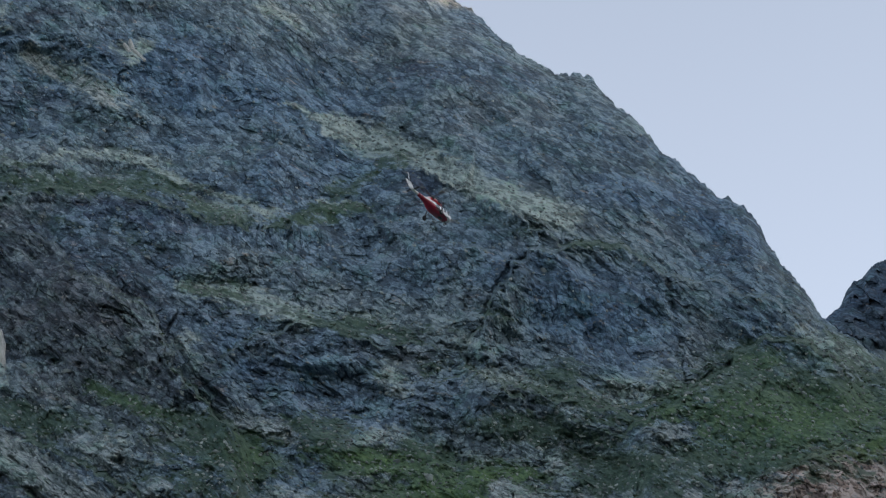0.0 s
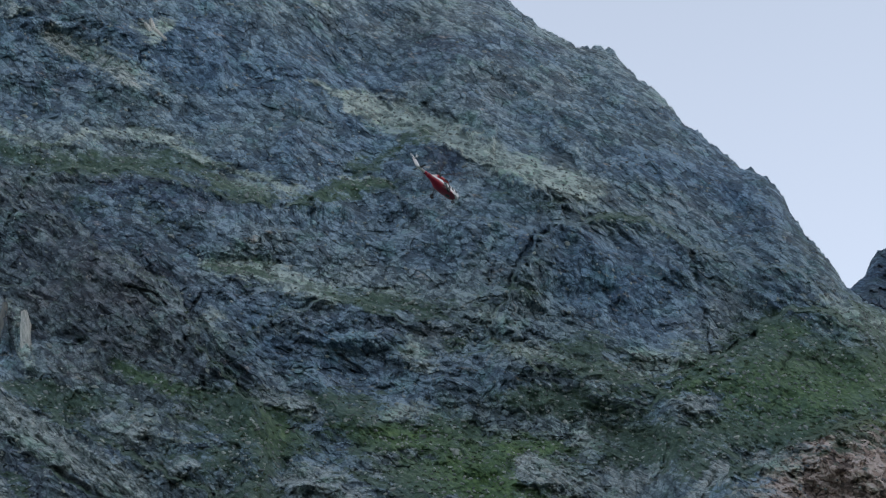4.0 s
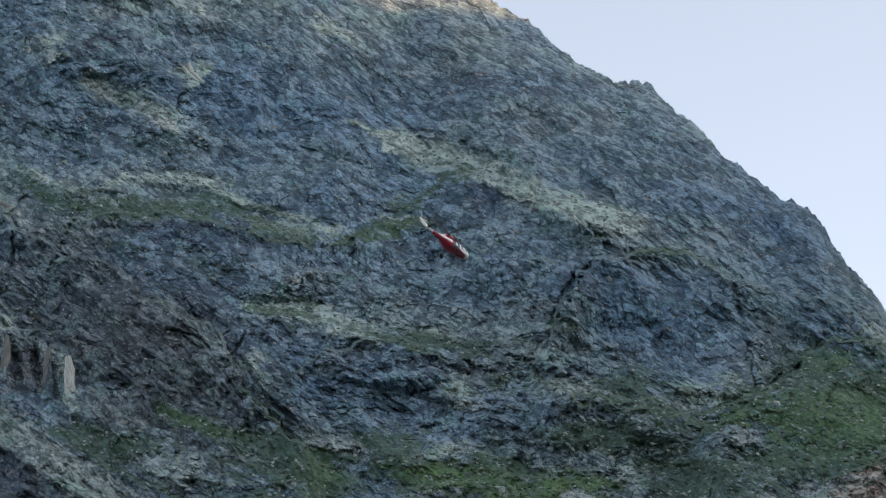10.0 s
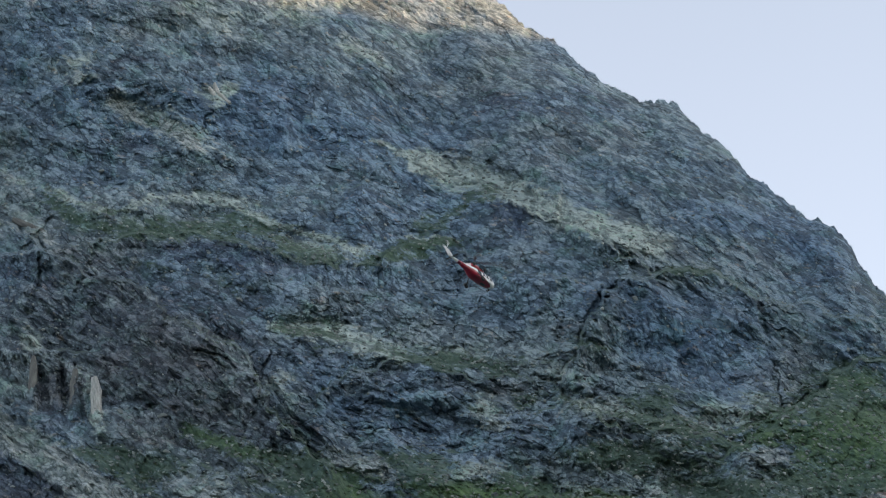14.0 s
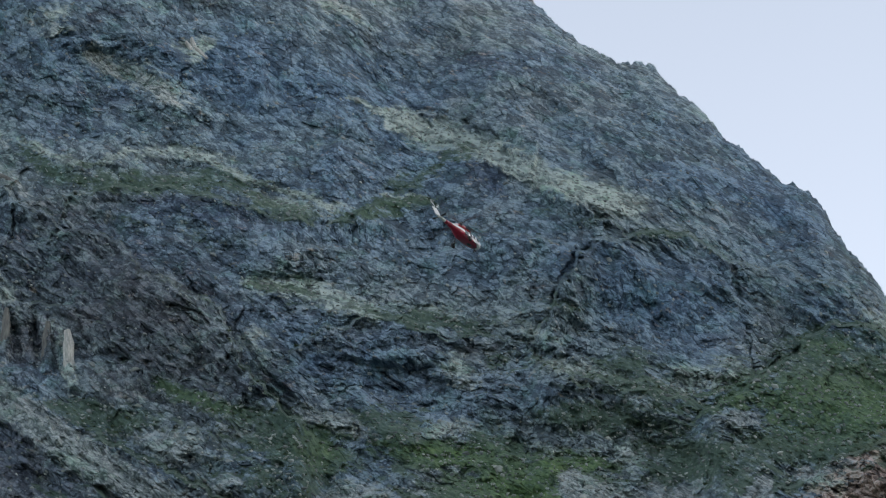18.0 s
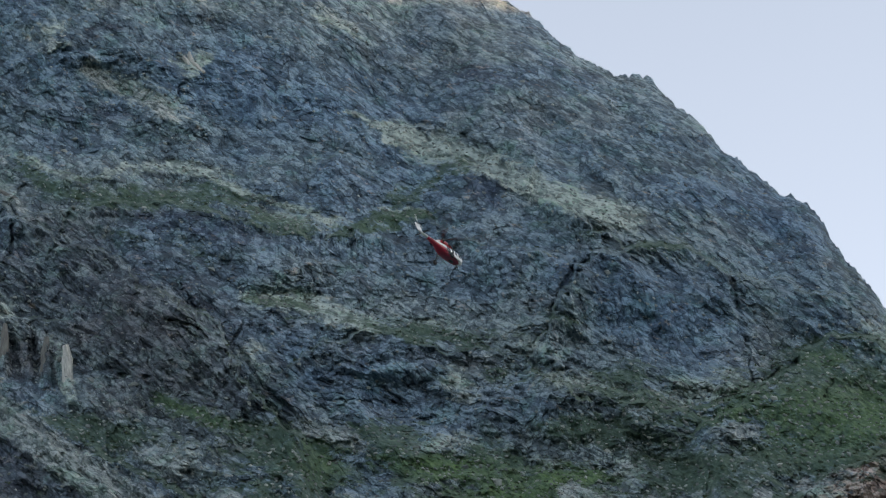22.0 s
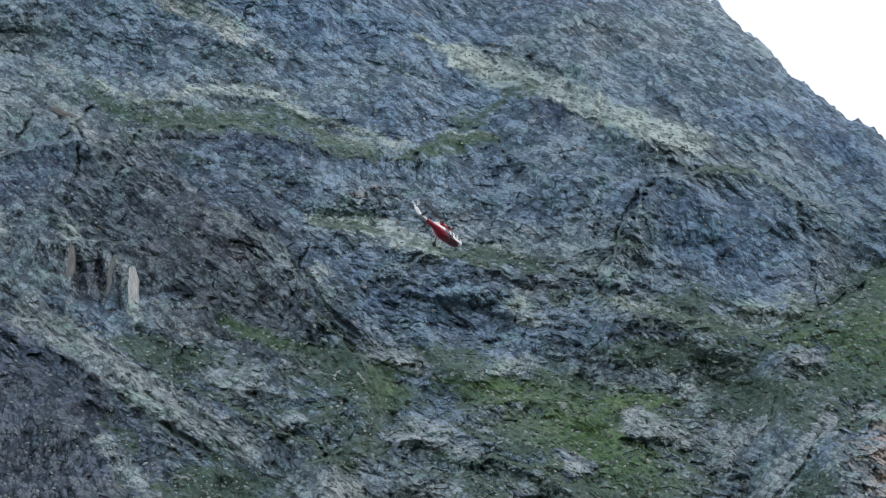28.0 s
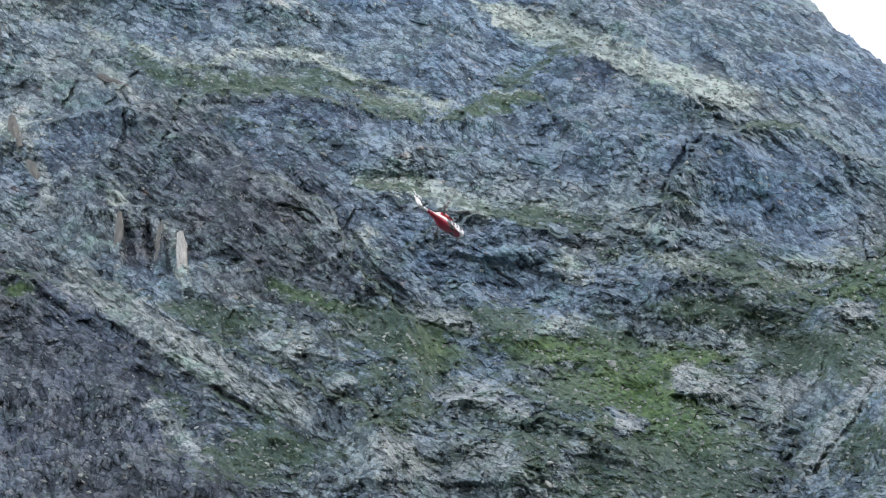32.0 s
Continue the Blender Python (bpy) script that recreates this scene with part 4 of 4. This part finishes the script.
def hull_patch(x0, x1, t0, t1, out=0.012, nx=6, nt=5, thick=0.03):
    """A pane or panel that follows the hull between two ribs and two angles, standing proud of it by out."""
    grid = []
    for layer in (out, out - thick):
        sheet = []
        for i in range(nx + 1):
            x, zc, hw, hh = hull_at(x0 + (x1 - x0) * i / nx)
            sheet.append([oval_point(x, zc, hw + layer, hh + layer, radians(t0 + (t1 - t0) * j / nt)) for j in range(nt + 1)])
        grid.append(sheet)
    bm = bmesh.new()
    top = [[bm.verts.new(p) for p in rowp] for rowp in grid[0]]
    low = [[bm.verts.new(p) for p in rowp] for rowp in grid[1]]
    for v in (top, low):
        for i in range(nx):
            for j in range(nt):
                bm.faces.new((v[i][j], v[i + 1][j], v[i + 1][j + 1], v[i][j + 1]))
    rim = [(0, j) for j in range(nt)] + [(i, nt) for i in range(nx)] + [(nx, j) for j in range(nt, 0, -1)] + [(i, 0) for i in range(nx, 0, -1)]
    for (i, j), (k, m) in zip(rim, rim[1:] + rim[:1]):
        bm.faces.new((top[i][j], top[k][m], low[k][m], low[i][j]))
    return bm


def build_helicopter():
    heli = new("helicopter")
    tagged(heli, "red and white rescue helicopter hovering in the air with turning rotors", "helicopter")
    part("fuselage", loft([oval(*k) for k in HULL]), LIVERY, heli, "red hull with white nose and roof")
    boom = [oval(x, z, w, h, 20, 2.0) for x, z, w, h in ((-4.5, 0.22, .32, .35), (-5.0, 0.25, .285, .31), (-5.5, 0.275, .255, .275))]
    part("tail_boom", loft(boom), LIVERY, heli, "red tail boom")
    part("tail_cone", loft([oval(x, z, w, h, 20, 2.0) for x, z, w, h in ((-5.46, .273, .253, .273), (-6.4, .335, .21, .22), (-7.0, .38, .19, .20), (-7.8, .45, .14, .15))]), WHITE, heli, "white end of the tail boom")
    # fin, swept back, with its lower keel
    fin = []
    for z, x, c, th in ((0.2, -7.3, 1.7, .20), (0.7, -7.65, 1.75, .19), (1.15, -7.98, 1.65, .16), (1.5, -8.25, 1.45, .12), (1.66, -8.36, 1.0, .05)):
        fin.append([(x + 0.5 * c * math.cos(2 * math.pi * i / 16), th * math.sin(2 * math.pi * i / 16) * (0.6 + 0.4 * math.cos(2 * math.pi * i / 16)), z) for i in range(16)])
    part("tail_fin", loft(fin), WHITE, heli, "white swept tail fin")
    part("tail_skid", joined(tube((-7.3, 0, .3), (-7.9, 0, -.35), .03), tube((-7.9, 0, -.35), (-8.3, 0, -.3), .03)), STEEL, heli)
    part("stabiliser", joined(wing((-6.9, 0, .42), (-7.0, 1.2, .46), .62, .5, .14, (0, 0, 1)), wing((-6.9, 0, .42), (-7.0, -1.2, .46), .62, .5, .14, (0, 0, 1))), GREY, heli, "dark horizontal stabiliser")
    # cockpit and cabin glazing
    for side in (1, -1):
        a0, a1 = (20, 84) if side > 0 else (160, 96)
        part("windscreen", hull_patch(4.72, 3.75, a0, a1, .012), MIRROR, heli, "windscreen mirroring the pale sky")
        b0, b1 = (-4, 40) if side > 0 else (184, 140)
        door = part("cockpit_door", hull_patch(3.62, 2.72, b0 - 42 * side, b1 + 6 * side, .014), LIVERY, heli)
        part("pane", hull_patch(3.5, 2.84, b0, b1, .03), GLASS, door)
        slide = part("sliding_door", hull_patch(2.55, 0.55, b0 - 42 * side, b1 + 6 * side, .022), LIVERY, heli)
        part("pane", hull_patch(2.4, 1.75, b0 + 2 * side, b1, .036), GLASS, slide)
        part("pane", hull_patch(1.4, 0.75, b0 + 2 * side, b1, .036), GLASS, slide)
        part("handle", hull_patch(0.7, 0.6, b0 - 16 * side, b0 - 10 * side, .05), STEEL, slide)
        part("rail", hull_patch(2.6, -1.1, b1 + 9 * side, b1 + 11 * side, .035, thick=.05), STEEL, heli)
        part("cabin_window", hull_patch(0.35, -0.75, b0 - 8 * side, b1, .014), GLASS, heli)
        part("chin_window", hull_patch(4.62, 4.25, b0 - 40 * side, b0 - 8 * side, .012), GLASS, heli)
        y = 0.62 * side
        # engine: intake, cowling, exhaust
        cowl = [oval(x, z, w, h, 18, 2.2) for x, z, w, h in ((1.55, .78, .22, .20), (1.35, .82, .33, .32), (0.6, .86, .38, .38), (-1.0, .84, .38, .38), (-1.9, .72, .30, .30))]
        part("engine_cowling", loft([[(p[0], p[1] + 0.44 * side, p[2]) for p in ring] for ring in cowl]), RED, heli, "bright red engine cowling")
        part("air_intake", tube((1.62, 0.44 * side, .80), (1.40, 0.44 * side, .82), .17, .26, 16), BLACK, heli)
        part("exhaust", joined(tube((-1.3, y, .82), (-1.75, y + .30 * side, .86), .19, .21, 14), tube((-1.75, y + .30 * side, .86), (-1.78, y + .32 * side, .862), .15, .15, 14)), SOOT, heli, "sooty exhaust pipe")
        part("cooling_grille", joined(*[tube((0.9 - .12 * i, y + .20 * side, .72), (0.9 - .12 * i, y + .20 * side, 1.02), .035, n=6) for i in range(9)]), BLACK, heli)
        # main gear
        gear = part("main_gear", joined(tube((-0.5, .7 * side, -.95), (-0.85, 1.5 * side, -1.70), .06), tube((-1.2, .7 * side, -1.0), (-0.9, 1.5 * side, -1.68), .045),
                                        tube((-0.85, .8 * side, -.25), (-0.88, 1.48 * side, -1.55), .075), tube((-0.88, 1.36 * side, -1.82), (-0.88, 1.72 * side, -1.82), .04)), GREY, heli, "braced landing gear leg")
        part("tyre", tyre_mesh((-0.88, 1.64 * side, -1.84), .44, .30, .15), BLACK, gear)
        part("rim", joined(tube((-0.88, 1.55 * side, -1.84), (-0.88, 1.73 * side, -1.84), .155, n=16)), STEEL, gear)
        part("step", joined(tube((2.5, .80 * side, -1.15), (2.5, 1.05 * side, -1.28), .025), tube((0.7, .80 * side, -1.15), (0.7, 1.05 * side, -1.28), .025), tube((2.6, 1.05 * side, -1.28), (0.6, 1.05 * side, -1.28), .035)), GREY, heli)
    deck = [oval(x, z, w, h, 20, 2.4) for x, z, w, h in ((1.2, .72, .30, .15), (0.7, .90, .48, .42), (-0.6, .95, .52, .50), (-1.8, .82, .46, .44), (-2.8, .55, .30, .28), (-3.6, .42, .16, .14))]
    part("gearbox_fairing", loft(deck), ROSE, heli, "pale pink-white gearbox fairing")
    part("oil_cooler_intake", loft([oval(x, z, w, h, 16, 2.6) for x, z, w, h in ((0.88, 1.30, .26, .12), (0.6, 1.34, .30, .15), (-0.3, 1.36, .24, .10))]), BLACK, heli, "black cooling air intake")
    nose_gear = part("nose_gear", joined(tube((3.3, 0, -1.1), (3.22, 0, -1.78), .06), tube((2.8, 0, -1.15), (3.22, 0, -1.6), .035), tube((3.22, -.24, -1.80), (3.22, .24, -1.80), .035)), GREY, heli)
    for y in (.17, -.17):
        part("tyre", tyre_mesh((3.22, y, -1.80), .22, .14, .10), BLACK, nose_gear)
        part("rim", tube((3.22, y - .06, -1.80), (3.22, y + .06, -1.80), .105, n=14), STEEL, nose_gear)
    part("landing_light", tube((4.35, 0, -.98), (4.5, 0, -.98), .10, .11, 14), STEEL, heli)
    part("pitot_tube", joined(tube((4.95, .12, -.35), (5.35, .12, -.35), .015), tube((4.95, -.12, -.35), (5.35, -.12, -.35), .015)), STEEL, heli)
    part("aerial", tube((-3.2, 0, .52), (-3.5, 0, 1.15), .02, .01), BLACK, heli, "thin whip aerial")
    part("aerial", tube((-1.9, 0, -.85), (-2.1, 0, -1.45), .03, .02), BLACK, heli)
    part("radome", loft([oval(x, -1.30, w, w * .6, 14, 2.0) for x, w in ((2.2, .04), (2.1, .2), (1.6, .26), (1.1, .2), (1.0, .04))]), GREY, heli)
    part("hoist", joined(tube((0.9, -.80, .62), (0.9, -1.35, .72), .07), tube((1.05, -1.35, .74), (0.72, -1.35, .74), .13), tube((0.9, -1.35, .62), (0.9, -1.35, .45), .02), tube((0.9, -1.35, .45), (0.9, -1.35, .36), .05)), GREY, heli, "rescue hoist over the cabin door")
    part("beacon", tube((-5.2, 0, .55), (-5.2, 0, .66), .06, .04, 10), RED, heli)
    part("mast", tube((-0.25, 0, 1.25), (-0.25, 0, 1.92), .13, .10, 14), STEEL, heli)
    # main rotor: hub and four drooping blades
    rotor = part("main_rotor", joined(tube((0, 0, -.10), (0, 0, .14), .30, .22, 18), tube((0, 0, .14), (0, 0, .26), .12, .06, 14),
                                      *[tube((0, 0, 0), (0.95 * math.cos(k * math.pi / 2), 0.95 * math.sin(k * math.pi / 2), 0.02), .10, .08, 10) for k in range(4)]), GREY, heli, "dark rotor head")
    first = None
    for k in range(4):
        if first is None:
            rings = []
            for s, c, z in ((0.85, .16, .02), (1.3, .42, .03), (4.0, .44, .07), (7.2, .44, .16), (7.72, .42, .18), (7.85, .30, .185)):
                rings.append([(s, 0.5 * c * math.cos(2 * math.pi * i / 12) - .05, z + .028 * math.sin(2 * math.pi * i / 12) * (0.6 + .4 * math.cos(2 * math.pi * i / 12))) for i in range(12)])
            first = part("blade", loft(rings), BLADE, rotor, "long dark rotor blade")
            ob = first
        else:
            ob = new("blade", first.data)
            ob.parent = rotor
            ob["label"] = "long dark rotor blade"
        ob.matrix_basis = pose(0, 0, 0, 0, 0, 90 * k)
    tail = part("tail_rotor", tube((0, -.10, 0), (0, .10, 0), .13, .10, 14), GREY, heli, "three-bladed tail rotor hub")
    blade = None
    for k in range(3):
        if blade is None:
            rings = [[(0.5 * c * math.cos(2 * math.pi * i / 10), .016 * math.sin(2 * math.pi * i / 10), s) for i in range(10)] for s, c in ((.1, .08), (.3, .2), (1.35, .2), (1.5, .14))]
            blade = part("blade", loft(rings), WHITE, tail, "pale tail rotor blade")
            ob = blade
        else:
            ob = new("blade", blade.data)
            ob.parent = tail
            ob["label"] = "pale tail rotor blade"
        ob.matrix_basis = pose(0, 0, 0, 0, 120 * k, 0)
    return heli, rotor, tail


build_flakes()
HELI, ROTOR, TAIL_ROTOR = build_helicopter()


def motions():
    walk(HELI, [(t, pose(x, y, z, 0, 0, 90 - h) @ pose(0, 0, 0, bank, 0, 0)) for t, x, y, z, h, bank in FLIGHT])
    beats = [k / FPS for k in range(0, 32 * FPS + 1)]
    walk(ROTOR, [(t, pose(-0.25, 0, 1.95, 0, 2, 0) @ pose(0, 0, 0, 0, 0, 1540 * t)) for t in beats])
    walk(TAIL_ROTOR, [(t, pose(-8.4, -0.22, 1.5) @ pose(0, 0, 0, 0, 2350 * t, 0)) for t in beats])


FLIGHT = [
    (0.0, -1.45, 421.17, 205.66, 30.0, -6.0), (0.5, -1.49, 420.69, 205.51, 30.0, -6.1), (1.0, -1.62, 420.22, 205.32, 30.1, -6.2),
    (1.5, -1.94, 419.72, 205.21, 30.1, -6.2), (2.0, -2.12, 419.32, 204.88, 30.2, -6.3), (2.5, -2.65, 418.88, 204.63, 30.2, -6.4),
    (3.0, -2.95, 418.54, 204.18, 30.2, -6.5), (3.5, -3.47, 418.15, 203.84, 30.3, -6.5), (5.5, -5.68, 416.65, 202.29, 30.4, -6.8),
    (6.0, -6.28, 416.28, 201.89, 30.5, -6.9), (6.5, -6.71, 415.98, 201.35, 30.5, -7.0), (7.0, -7.31, 415.64, 200.87, 30.5, -7.1),
    (7.5, -7.66, 415.34, 200.34, 30.6, -7.2), (8.0, -8.08, 415.01, 199.85, 30.6, -7.2), (8.5, -8.47, 414.69, 199.34, 30.7, -7.3),
    (9.0, -8.76, 414.38, 198.82, 30.7, -7.4), (9.5, -9.17, 414.01, 198.4, 30.7, -7.5), (10.0, -9.21, 413.74, 197.81, 30.8, -7.5),
    (10.5, -9.51, 413.39, 197.38, 30.8, -7.6), (11.0, -9.59, 413.08, 196.85, 30.8, -7.7), (11.5, -9.64, 412.73, 196.42, 30.9, -7.8),
    (12.0, -9.62, 412.33, 196.09, 30.9, -7.8), (12.5, -9.63, 411.99, 195.64, 31.0, -7.9), (13.0, -9.62, 411.55, 195.39, 31.0, -8.0),
    (13.5, -9.5, 411.46, 195.05, 30.9, -8.0), (14.0, -9.34, 411.26, 194.91, 30.8, -8.0), (14.5, -9.05, 411.09, 194.73, 30.8, -8.0),
    (16.5, -7.92, 410.33, 194.17, 30.4, -8.0), (17.0, -7.73, 410.1, 194.11, 30.3, -8.0), (17.5, -7.59, 409.89, 194.01, 30.2, -8.0),
    (18.0, -7.28, 409.69, 193.89, 30.2, -8.0), (18.5, -7.22, 409.45, 193.84, 30.1, -8.0), (19.0, -7.23, 409.23, 193.77, 30.0, -8.0),
    (19.5, -7.37, 408.96, 193.77, 29.8, -8.0), (20.0, -7.56, 408.74, 193.67, 29.6, -8.0), (20.5, -7.99, 408.55, 193.5, 29.4, -8.0),
    (21.0, -8.44, 408.36, 193.33, 29.2, -8.0), (21.5, -9.12, 408.24, 193.01, 29.1, -8.0), (22.0, -9.9, 408.11, 192.68, 28.9, -8.0),
    (22.5, -10.65, 408.05, 192.2, 28.7, -8.0), (23.0, -11.62, 408.02, 191.65, 28.5, -8.0), (23.5, -12.75, 408.07, 190.92, 28.5, -8.0),
    (24.0, -13.83, 408.16, 190.09, 28.4, -8.0), (24.5, -14.9, 408.26, 189.22, 28.4, -8.0), (25.0, -15.8, 408.42, 188.23, 28.4, -8.0),
    (25.5, -16.86, 408.54, 187.3, 28.4, -8.0), (26.0, -17.84, 408.64, 186.4, 28.3, -8.0), (26.5, -18.58, 408.78, 185.45, 28.3, -8.0),
    (28.5, -21.3, 409.02, 182.27, 28.2, -8.0), (29.0, -22.0, 409.03, 181.59, 28.2, -8.0), (29.5, -22.83, 409.0, 180.96, 28.1, -8.0),
    (30.0, -23.76, 408.99, 180.28, 28.1, -8.0), (30.5, -24.71, 408.95, 179.65, 28.1, -8.0), (31.0, -25.87, 408.83, 179.15, 28.1, -8.0),
    (31.5, -26.91, 408.79, 178.5, 28.0, -8.0), (32.0, -27.91, 408.75, 177.85, 28.0, -8.0),
]
motions()
